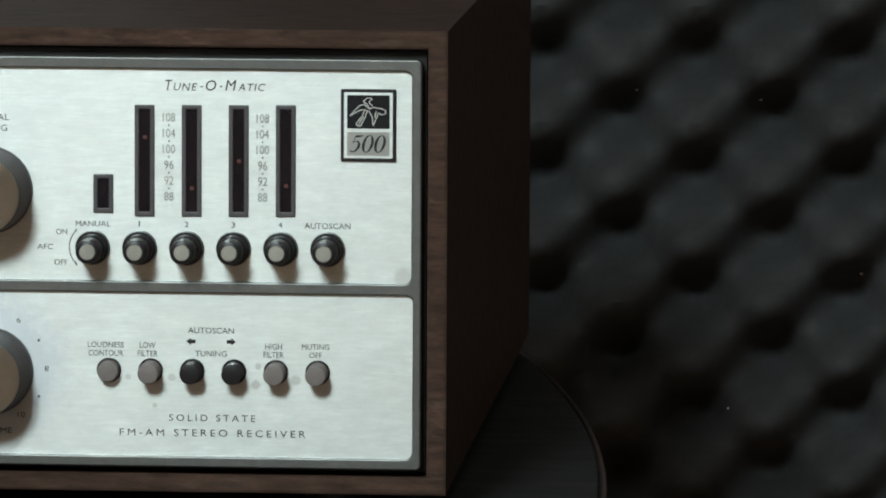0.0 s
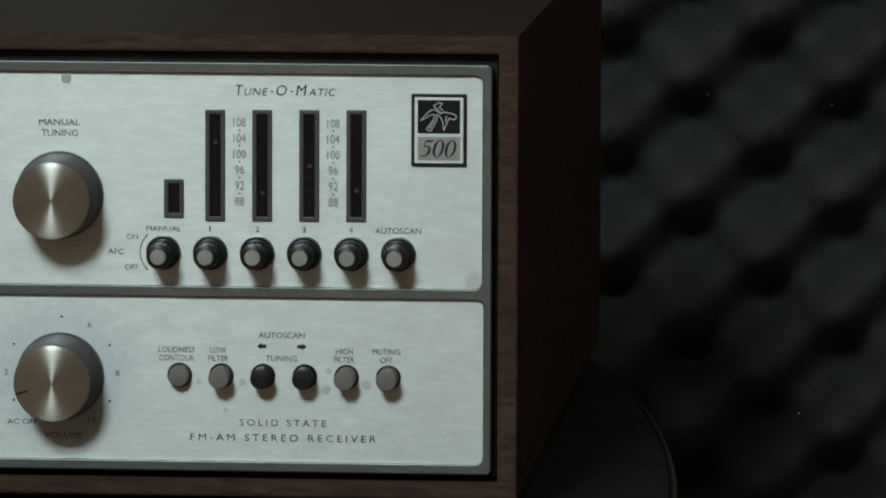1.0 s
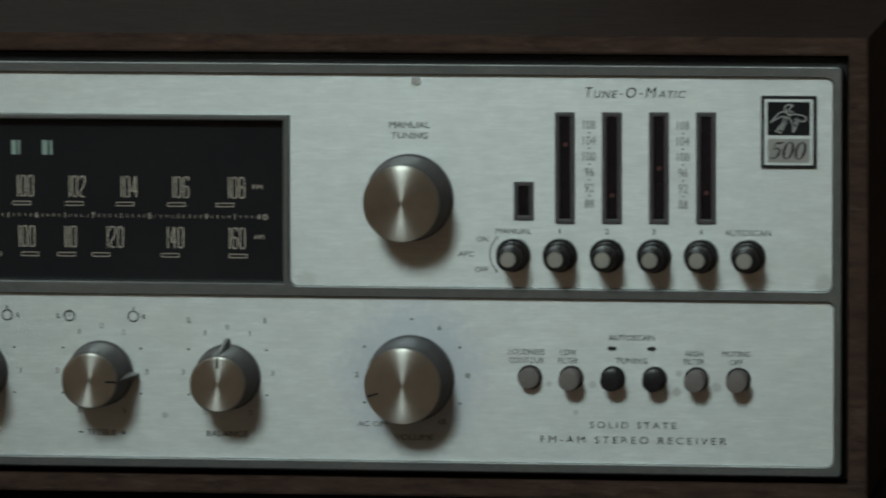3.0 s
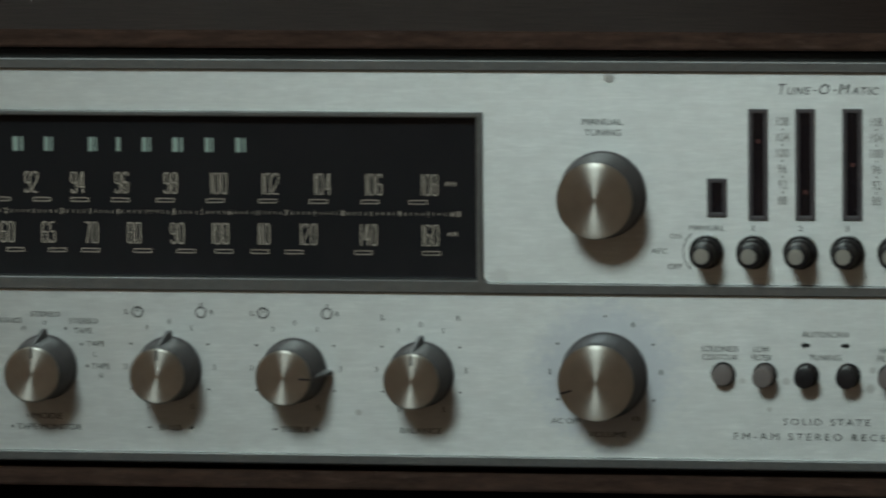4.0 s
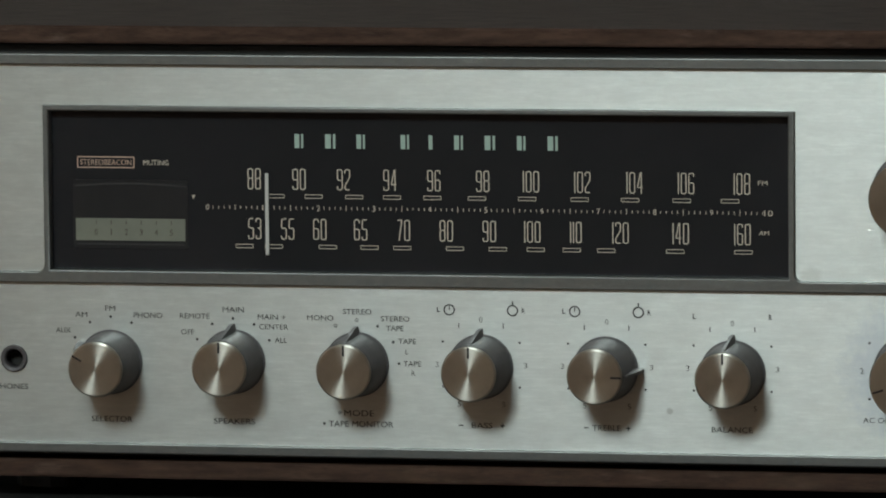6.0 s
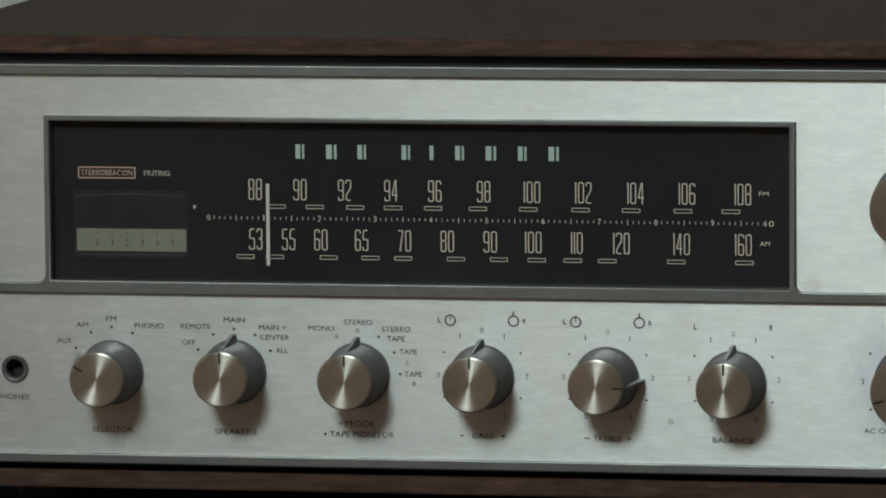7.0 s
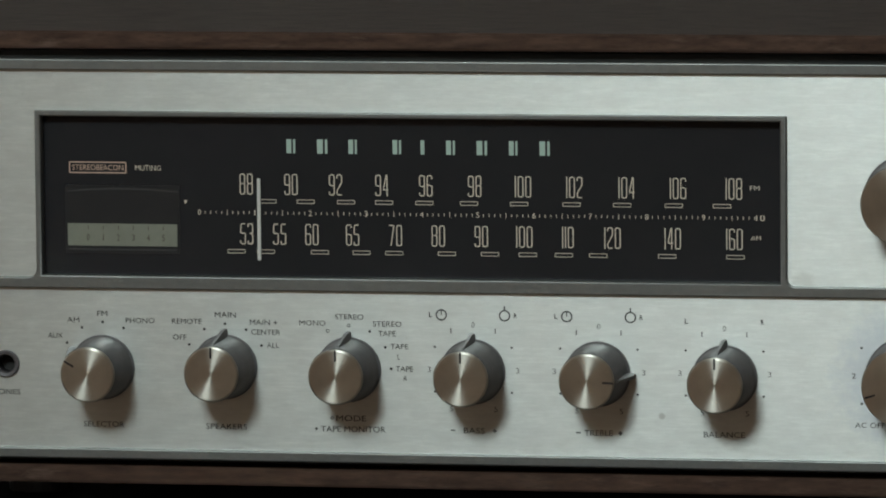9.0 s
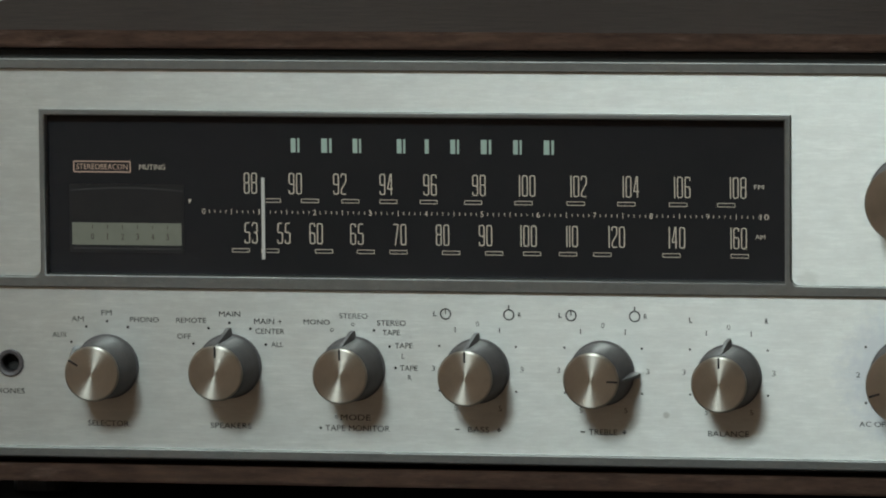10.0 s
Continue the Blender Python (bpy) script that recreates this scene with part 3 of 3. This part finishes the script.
part("meter_lip", box(-383.0, -349.4, 2.70, 2.79, 60.3, 60.75), MAT_METER_EDGE, dial, "dim lower lip", (0, 0, 0))
part("meter_rim", plate([stroke_band([(-383.6 + 3.5 * k, 78.4 + 0.9 * math.sin(math.pi * k / 10)) for k in range(11)], 0.4)], 2.74, 2.8), MAT_METER_EDGE, dial, "dim arched upper rim", (0, 0, 0))

# ---- rotary knobs ----
def knob_meshes(r0, r1, high, pointer):
    skirt = turned([(0, 0.2), (r0 + 0.5, 0.2), (r0 + 0.5, 0.9), (r0, 1.4), (r0 - 0.3, 4.0), (r1 + 0.25, high - 1.6), (r1 + 0.1, high - 1.2), (0, high - 1.1)], 56)
    if pointer:
        # a wedge-shaped pointer that runs down the skirt
        tri = bmesh.new()
        w = 1.15
        pts = [(-w, r0 - 1.0, 0.3), (w, r0 - 1.0, 0.3), (-0.6, r0 + 2.2, 0.3), (0.6, r0 + 2.2, 0.3), (-0.55, r0 + 2.0, 4.6), (0.55, r0 + 2.0, 4.6), (-w * 0.3, r1 - 1.0, high - 3.6), (w * 0.3, r1 - 1.0, high - 3.6), (-0.35, r1 + 0.6, high - 4.0), (0.35, r1 + 0.6, high - 4.0)]
        v = [tri.verts.new([c / 1000 for c in p]) for p in pts]
        bmesh.ops.convex_hull(tri, input=v)
        tmp = bpy.data.meshes.new("tmp")
        tri.to_mesh(tmp)
        tri.free()
        skirt.from_mesh(tmp)
        bpy.data.meshes.remove(tmp)
    cap = turned([(0, high - 1.0), (r1, high - 1.2), (r1 + 0.06, high - 0.6), (r1 - 0.12, high - 0.22), (r1 - 0.5, high - (0.0 if pointer else 0.16)), (r1 * 0.84, high), (r1 * 0.5, high - 0.02), (0, high - 0.04)], 64)
    out = []
    for name, b in (("skirt", skirt), ("cap", cap)):
        me = bpy.data.meshes.new(name)
        b.to_mesh(me)
        b.free()
        out.append(me)
    return out


SMALL = knob_meshes(9.4, 8.35, 20.0, True)
LARGE = knob_meshes(12.6, 11.35, 19.5, False)


def rotary(name, x, z, meshes, high, angle, index, label):
    skirt = out_of_panel(part(name, meshes[0], MAT_SKIRT, rec, label, (x, 0, z), 35))
    skirt.rotation_euler = (radians(90), radians(angle), 0)
    cap = part("cap", meshes[1], MAT_CAP, skirt, "spun metal cap", (x, 0, z), 25)
    if index:
        r = 8.3 if meshes is SMALL else 11.0
        bm = bmesh.new()
        bmesh.ops.create_cube(bm, size=1, matrix=Matrix.LocRotScale((0, (r - 1.8) / 1000, (high + 0.03) / 1000), None, (0.0006, 0.0033, 0.0002)))
        part("index_line", bm, MAT_BLACK, skirt, "black engraved line", (x, 0, z))
    return skirt


for name, x, z, a in (("selector_knob", -372.3, 24.8, -60), ("speaker_knob", -334.0, 25.5, 0), ("mode_knob", -295.7, 25.2, 0), ("bass_knob", -257.5, 25.1, 0), ("treble_knob", -219.3, 25.0, 92), ("balance_knob", -180.7, 24.4, 0)):
    rotary(name, x, z, SMALL, 20.0, a, True, "grey pointer knob with a spun metal cap")
rotary("tuning_knob", -125.6, 78.8, LARGE, 19.5, 0, False, "large grey knob with a spun metal cap")
rotary("volume_knob", -125.5, 24.6, LARGE, 19.5, -107, True, "large grey knob with a spun metal cap")

# ---- station knobs, push buttons, windows, jack ----
st_body = bpy.data.meshes.new("station_knob")
b = turned([(0, 0.1), (5.0, 0.1), (5.0, 1.6), (4.6, 2.0), (4.3, 2.0), (4.2, 5.6), (3.8, 6.3), (3.75, 6.5), (3.65, 13.0), (3.3, 13.7), (2.5, 14.0), (2.4, 13.4), (0, 13.4)], 48, 0.045, (6.4, 13.1))
b.to_mesh(st_body)
b.free()
st_ring = bpy.data.meshes.new("collar")
b = turned([(4.35, 1.9), (4.95, 1.7), (5.15, 1.2), (5.15, 0.05)], 40)
b.to_mesh(st_ring)
b.free()
st_cap = bpy.data.meshes.new("insert")
b = turned([(0, 13.4), (2.35, 13.4), (2.35, 14.0), (2.15, 14.2), (0, 14.2)], 32)
b.to_mesh(st_cap)
b.free()
for i in range(6):
    x = -94.6 + 14.0 * i
    k = out_of_panel(part("station_knob", st_body, MAT_BLACK, rec, "small black knob with a pale centre", (x, 0, 62.0 + 0.05 * i), 30))
    part("collar", st_ring, MAT_FRAME, k, "grey metal collar", AT[k], 30)
    part("insert", st_cap, MAT_BEIGE, k, "pale beige insert", AT[k], 30)
for i in range(6):
    x, high = -89.75 + 12.46 * i, (4.2 if i == 0 else 8.2)
    mat = MAT_BLACK if i in (2, 3) else MAT_GREY
    k = part("push_button", turned([(0, -3), (3.1, -3), (3.1, high - 0.5), (2.9, high - 0.1), (2.6, high), (0, high)], 36), mat, rec, "black plastic push button" if i in (2, 3) else "grey plastic push button", (x, 0, 25.4), 30)
    out_of_panel(k)
    w = part("button_well", turned([(3.2, -2.8), (3.7, -2.8), (3.7, 0.2), (3.45, 0.25), (3.3, 0.1), (3.2, -2.8)], 36), MAT_BLACK, rec, "black button surround", (x, 0, 25.4), 30)
    out_of_panel(w)


def slot(x0, x1, z0, z1, spot):
    s = part("indicator_window", plate([rect(x0, x1, z0, z1, 0.3), rect(x0 + 1.3, x1 - 1.3, z0 + 1.4, z1 - 1.3, 0.1)], -0.7, 0.1, 0.25), MAT_SLOT, rec, "narrow dark tuning indicator slot", (0, 0, 0), 40)
    part("pane", box(x0 + 0.6, x1 - 0.6, -0.06, 0.06, z0 + 0.6, z1 - 0.6), MAT_PLUM, s, "dark plum window", (0, 0, 0))
    if spot:
        printed([disc(0.7, 12)], (x0 + x1) / 2 + 0.1, spot, MAT_POINTER, s, "pointer", -0.12, "small red pointer")


slot(-94.4, -88.5, 72.4, 83.9, 0)
for i, spot in enumerate((95.0, 80.0, 88.2, 81.0)):
    slot(-82.1 + 14.0 * i, -76.2 + 14.0 * i, 71.5 + 0.1 * i, 104.7 + 0.1 * i, spot)

jack = out_of_panel(part("headphone_jack", turned([(2.6, -1.2), (4.2, -1.2), (4.2, 0.5), (3.8, 0.9), (3.0, 0.7), (2.6, -0.2), (2.6, -1.2)], 36), MAT_SLOT, rec, "dark round headphone socket", (-402.7, 0, 25.4), 40))
part("socket", turned([(2.7, -1.1), (2.6, -9), (0, -9)], 28), MAT_BLACK, jack, "", AT[jack])
out_of_panel(part("plug", turned([(0, 0.05), (1.5, 0.05), (1.4, 0.3), (0, 0.35)], 24), MAT_SILVER, rec, "small grey plug", (-123.6, 0, 113.6)))

# badge
badge = part("badge", plate([rect(-20.8, -4.4, 88.6, 110.1, 0.4)], -0.9, 0.1, 0.2), MAT_BLACK, rec, "framed model badge", (0, 0, 0))
part("border", plate([rect(-19.8, -5.4, 89.6, 109.1, 0.3)], -1.05, -0.8), MAT_UPPER, badge, "white enamel border", (0, 0, 0))
part("emblem_field", plate([rect(-18.9, -6.3, 98.4, 108.3, 0.2)], -1.18, -1.0), MAT_DIAL, badge, "black enamel field", (0, 0, 0))
part("number_field", plate([rect(-18.9, -6.3, 90.4, 97.4, 0.2)], -1.18, -1.0), MAT_BADGE, badge, "grey enamel field", (0, 0, 0))
emblem_lines = ([(-5.5, -1.2), (-4.1, 0.4), (-2.7, 1.8), (-1.3, 2.3), (0.4, 0.9), (1.4, 1.5), (4.2, 1.0), (5.3, 0.3), (4.8, -0.7), (3.6, -0.7), (3.3, -0.2)],
                [(-5.5, -1.2), (-3.6, -0.1), (-2.2, 0.7), (-0.8, 0.6), (0.3, 0.2), (1.2, -1.5), (1.4, -4.1), (2.3, -2.0), (3.1, -0.1)],
                [(-1.3, 0.3), (-1.5, -0.7), (-3.8, -3.7), (-2.4, -4.3), (-0.8, -1.3), (-0.5, 0.2)],
                [(0.6, 1.0), (-0.2, 2.2), (-1.6, 3.2), (-0.2, 4.3), (1.3, 4.0), (0.0, 3.0), (1.3, 1.8)])
strokes = [q for line in emblem_lines for q in stroke(line, 0.29, False, 0.4)]
strokes += [bar(-2.9, -3.6, -1.4, -1.3, 0.3), bar(1.9, -1.6, 2.3, 0.3, 0.3)]
printed(strokes, -12.6, 103.3, MAT_SILVER, badge, "emblem", -1.25, "plain pale strokes of an emblem")
zero = [(1.25 * math.cos(a), 2.5 * math.sin(a)) for a in np.linspace(0, 2 * math.pi, 28, endpoint=False)]
five = stroke([(1.55, 2.45), (0.6, 2.2), (-0.55, 2.2)], [0.25, 0.6, 0.6]) + stroke([(-0.62, 2.3), (-0.95, 0.25)], 0.24)
five += stroke([(-0.83, 0.35), (-0.2, 0.75), (0.5, 0.6), (0.95, -0.1), (0.9, -1.1), (0.5, -1.9), (-0.2, -2.35), (-0.9, -2.35), (-1.25, -1.95)], [0.2, 0.3, 0.5, 0.8, 0.8, 0.6, 0.35, 0.25, 0.6])
digits = [(five, -3.6)] + [(stroke(zero, [0.22 + 0.62 * abs(math.cos(2 * math.pi * k / 28)) ** 1.5 for k in range(28)], True), dx) for dx in (-0.1, 3.5)]
printed([[(p[0] + dx + 0.24 * p[1], p[1]) for p in quad] for shape, dx in digits for quad in shape], -12.6, 93.9, MAT_INK, badge, "lettering", -1.25)

# ---- lettering on the panels ----
W = [("MANUAL", -125.6, 100.5, 12.2, 1.9, 1, 0, 0), ("TUNING", -125.6, 97.3, 10.9, 1.9, 1, 0, 0),
     ("MANUAL", -94.5, 69.1, 10.4, 1.6, 1, 0, 0), ("1", -80.7, 69.2, 0.35, 1.6, 1, 0, 0), ("2", -66.6, 69.2, 1.1, 1.6, 1, 0, 0), ("3", -52.7, 69.2, 1.1, 1.6, 1, 0, 0), ("4", -38.7, 69.3, 1.2, 1.6, 1, 0, 0),
     ("AUTOSCAN", -24.7, 69.2, 13.7, 1.7, 1, 0, 0), ("ON", -103.9, 66.6, 3.3, 1.6, 1, 0, 0), ("AFC", -108.8, 62.1, 4.7, 1.6, 1, 0, 0), ("OFF", -104.1, 57.5, 4.0, 1.6, 1, 0, 0),
     ("LOUDNESS", -90.7, 33.0, 10.8, 1.7, 1, 0, 0), ("CONTOUR", -90.7, 30.5, 10.4, 1.7, 1, 0, 0), ("LOW", -78.2, 33.0, 4.7, 1.7, 1, 0, 0), ("FILTER", -78.2, 30.5, 6.0, 1.7, 1, 0, 0),
     ("AUTOSCAN", -59.3, 37.6, 13.7, 1.7, 1, 0, 0), ("TUNING", -59.3, 30.7, 9.4, 1.7, 1, 0, 0), ("HIGH", -40.6, 33.0, 5.0, 1.7, 1, 0, 0), ("FILTER", -40.6, 30.6, 6.0, 1.7, 1, 0, 0),
     ("MUTING", -28.1, 33.1, 8.2, 1.7, 1, 0, 0), ("OFF", -28.1, 30.6, 3.8, 1.7, 1, 0, 0), ("SOLID STATE", -58.9, 11.4, 25.8, 2.0, 1.45, 0, 1), ("FM-AM STEREO RECEIVER", -58.8, 6.9, 55.5, 2.1, 1.45, 0, 1),
     ("SELECTOR", -372.2, 7.3, 12.8, 1.7, 1, 0, 0), ("SPEAKERS", -333.9, 7.2, 12.8, 1.7, 1, 0, 0), ("MODE", -295.2, 10.3, 9.2, 1.8, 1, 0, 0), ("TAPE MONITOR", -294.6, 7.0, 20.0, 1.8, 1, 0, 0),
     ("BASS", -257.3, 7.2, 6.5, 1.7, 1, 0, 0), ("TREBLE", -219.2, 7.1, 8.7, 1.7, 1, 0, 0), ("BALANCE", -181.0, 7.2, 12.5, 1.7, 1, 0, 0), ("PHONES", -403.5, 16.8, 10.2, 1.6, 1, 0, 0),
     ("AUX", -387.1, 34.3, 4.6, 1.6, 1, 0, 0), ("AM", -381.4, 39.2, 3.8, 1.6, 1, 0, 0), ("FM", -372.3, 41.2, 3.2, 1.6, 1, 0, 0), ("PHONO", -360.5, 39.2, 9.0, 1.6, 1, 0, 0),
     ("OFF", -348.2, 34.3, 4.2, 1.6, 1, 0, 0), ("REMOTE", -345.9, 39.2, 9.3, 1.6, 1, 0, 0), ("MAIN", -333.9, 41.3, 6.6, 1.6, 1, 0, 0), ("MAIN +", -322.0, 39.2, 8.6, 1.6, 1, 0, 0),
     ("CENTER", -321.4, 36.2, 9.0, 1.6, 1, 0, 0), ("ALL", -319.2, 32.2, 3.8, 1.6, 1, 0, 0), ("MONO", -306.9, 39.2, 8.1, 1.6, 1, 0, 0), ("STEREO", -295.5, 41.2, 8.8, 1.6, 1, 0, 0),
     ("STEREO", -283.8, 39.2, 8.8, 1.6, 1, 0, 0), ("TAPE", -283.9, 36.3, 5.4, 1.6, 1, 0, 0), ("TAPE", -280.1, 32.4, 5.4, 1.6, 1, 0, 0), ("L", -280.3, 29.2, 0.8, 1.5, 1, 0, 0),
     ("TAPE", -278.6, 25.6, 5.4, 1.6, 1, 0, 0), ("R", -278.3, 22.7, 1.1, 1.5, 1, 0, 0), ("AC OFF", -137.0, 10.8, 9.0, 1.6, 1, 0, 0), ("VOLUME", -124.6, 6.9, 11.5, 1.7, 1, 0, 0)]
for body, x, z, w, h in (("T", -71.9, 110.6, 2.2, 3.1), ("UNE", -67.0, 110.1, 7.0, 2.2), ("-", -62.2, 110.2, 0.9, 0.35), ("O", -59.4, 110.6, 3.1, 3.1), ("-", -56.4, 110.3, 0.8, 0.35),
                         ("M", -53.5, 110.7, 3.3, 3.1), ("ATIC", -47.3, 110.2, 8.1, 2.2)):
    written(body, x, z, w, h, MAT_INK, rec, shear=0.2, gap=1.15)
for body, x, z, w, h, gap, shear, big in W:
    written(body, x, z, w, h, MAT_INK, rec, gap=gap, shear=shear)
for x in (-71.9, -44.0):
    for i, n in enumerate(("108", "104", "100", "96", "92", "88")):
        written(n, x, 101.0 - 4.7 * i, 3.7 if len(n) == 3 else 2.8, 2.6, MAT_INK_PALE, rec, name="numeral")
        if i:
            printed([disc(0.25, 8)], x, 103.35 - 4.7 * i, MAT_INK, rec, "dot")
# dots round the selector switches
for cx, angles in ((-372.2, (-60, -30, 0, 30)), (-334.0, (-60, -30, 0, 30, 60)), (-295.7, (30, 60, 90))):
    for a in angles:
        printed([disc(0.42, 12)], cx + 13.0 * math.sin(radians(a)), 25.6 + 13.0 * math.cos(radians(a)), MAT_INK, rec, "dot")
for a in (-30, 0):
    printed(ring_mark(0.55, 0.2, 14), -295.7 + 13.0 * math.sin(radians(a)), 25.6 + 13.0 * math.cos(radians(a)), MAT_INK, rec, "ring_mark")
printed([disc(0.42, 12)], -306.0, 7.0, MAT_INK, rec, "dot")
printed(ring_mark(0.5, 0.2, 14), -301.1, 10.4, MAT_INK, rec, "ring_mark")
# scales round the tone controls
for cx, tone in ((-257.4, True), (-219.0, True), (-180.8, False)):
    for a, n in ((0, "0"), (-30, "1"), (30, "1"), (-90, "3"), (90, "3"), (-150, "5"), (150, "5")):
        written(n, cx + 13.6 * math.sin(radians(a)), 25.6 + 13.7 * math.cos(radians(a)), 0.3 if n == "1" else 1.0, 1.6, MAT_INK, rec, name="numeral", thin=0.01)
    for a in (-60, 60, -120, 120):
        printed([disc(0.36, 10)], cx + 13.6 * math.sin(radians(a)), 25.7 + 13.6 * math.cos(radians(a)), MAT_INK, rec, "dot")
    for s, n in ((-1, "L"), (1, "R")):
        if tone:
            x = cx + 9.7 * s
            printed(ring_mark(1.75, 0.42) + ([bar(0, 0, 0, 1.6, 0.3)] if s < 0 else [bar(0, 1.5, 0, 2.9, 0.4)]), x, 42.2, MAT_INK, rec, "ring_mark")
            written(n, x + 3.3 * s, 42.2, 1.0, 1.5, MAT_INK, rec, name="numeral", thin=-0.025)
        else:
            written(n, cx + 11.5 * s, 41.3, 1.0, 1.6, MAT_INK, rec, name="numeral", thin=-0.025)
for cx, y in ((-257.4, 7.2), (-219.0, 7.1)):
    printed([bar(-0.7, 0, 0.7, 0, 0.35)], cx - 6.4, y, MAT_INK, rec, "minus_sign")
    printed([bar(-0.7, 0, 0.7, 0, 0.35), bar(0, -0.7, 0, 0.7, 0.35)], cx + 6.4, y, MAT_INK, rec, "plus_sign")
# volume scale
for a in (0, -60, 60, 120, -120):
    printed([disc(0.4, 10)], -125.1 + 16.6 * math.sin(radians(a)), 25.6 + 16.8 * math.cos(radians(a)), MAT_INK, rec, "dot")
for a, n in ((30, "6"), (90, "8"), (-90, "2"), (147, "10")):
    written(n, -125.1 + 16.7 * math.sin(radians(a)), 25.6 + 16.6 * math.cos(radians(a)), 1.2 if len(n) == 1 else 2.2, 1.6, MAT_INK, rec, name="numeral")
# arrows over the scan buttons, and the arc beside the first station knob
for x, s in ((-65.2, -1), (-53.3, 1)):
    printed([[(-1.3 * s, 0.55), (0.1 * s, 0.55), (0.1 * s, 1.05), (1.5 * s, 0), (0.1 * s, -1.05), (0.1 * s, -0.55), (-1.3 * s, -0.55)]], x, 34.3, MAT_INK, rec, "arrow")
arc = [bar(7.0 * math.cos(a), 7.0 * math.sin(a), 7.0 * math.cos(a + 0.1), 7.0 * math.sin(a + 0.1), 0.3) for a in np.arange(math.pi - 0.68, math.pi + 0.62, 0.1)]
arc += [[(-5.4, 5.0), (-4.6, 5.6), (-5.0, 4.2)], [(-5.4, -5.0), (-4.6, -5.6), (-5.0, -4.2)]]
printed(arc, -94.6, 62.0, MAT_INK, rec, "arc_arrow")

# ---- the window behind the camera ----
win = thing("window_1", (wx, Y0 - 60, wz), "high white-framed window letting in daylight", "window", kind="structure")
hw, hh = WIN_W * 500, WIN_H * 500
part("window_frame", plate([rect(-hw, hw, -hh, hh), rect(-hw + 40, hw - 40, -hh + 40, hh - 40)], -30, 30, 2), MAT_CEIL, win)
pane = part("pane", box(-hw + 39, hw - 39, -33, -29, -hh + 39, hh - 39), MAT_GLASS, win)
pane.visible_shadow = False
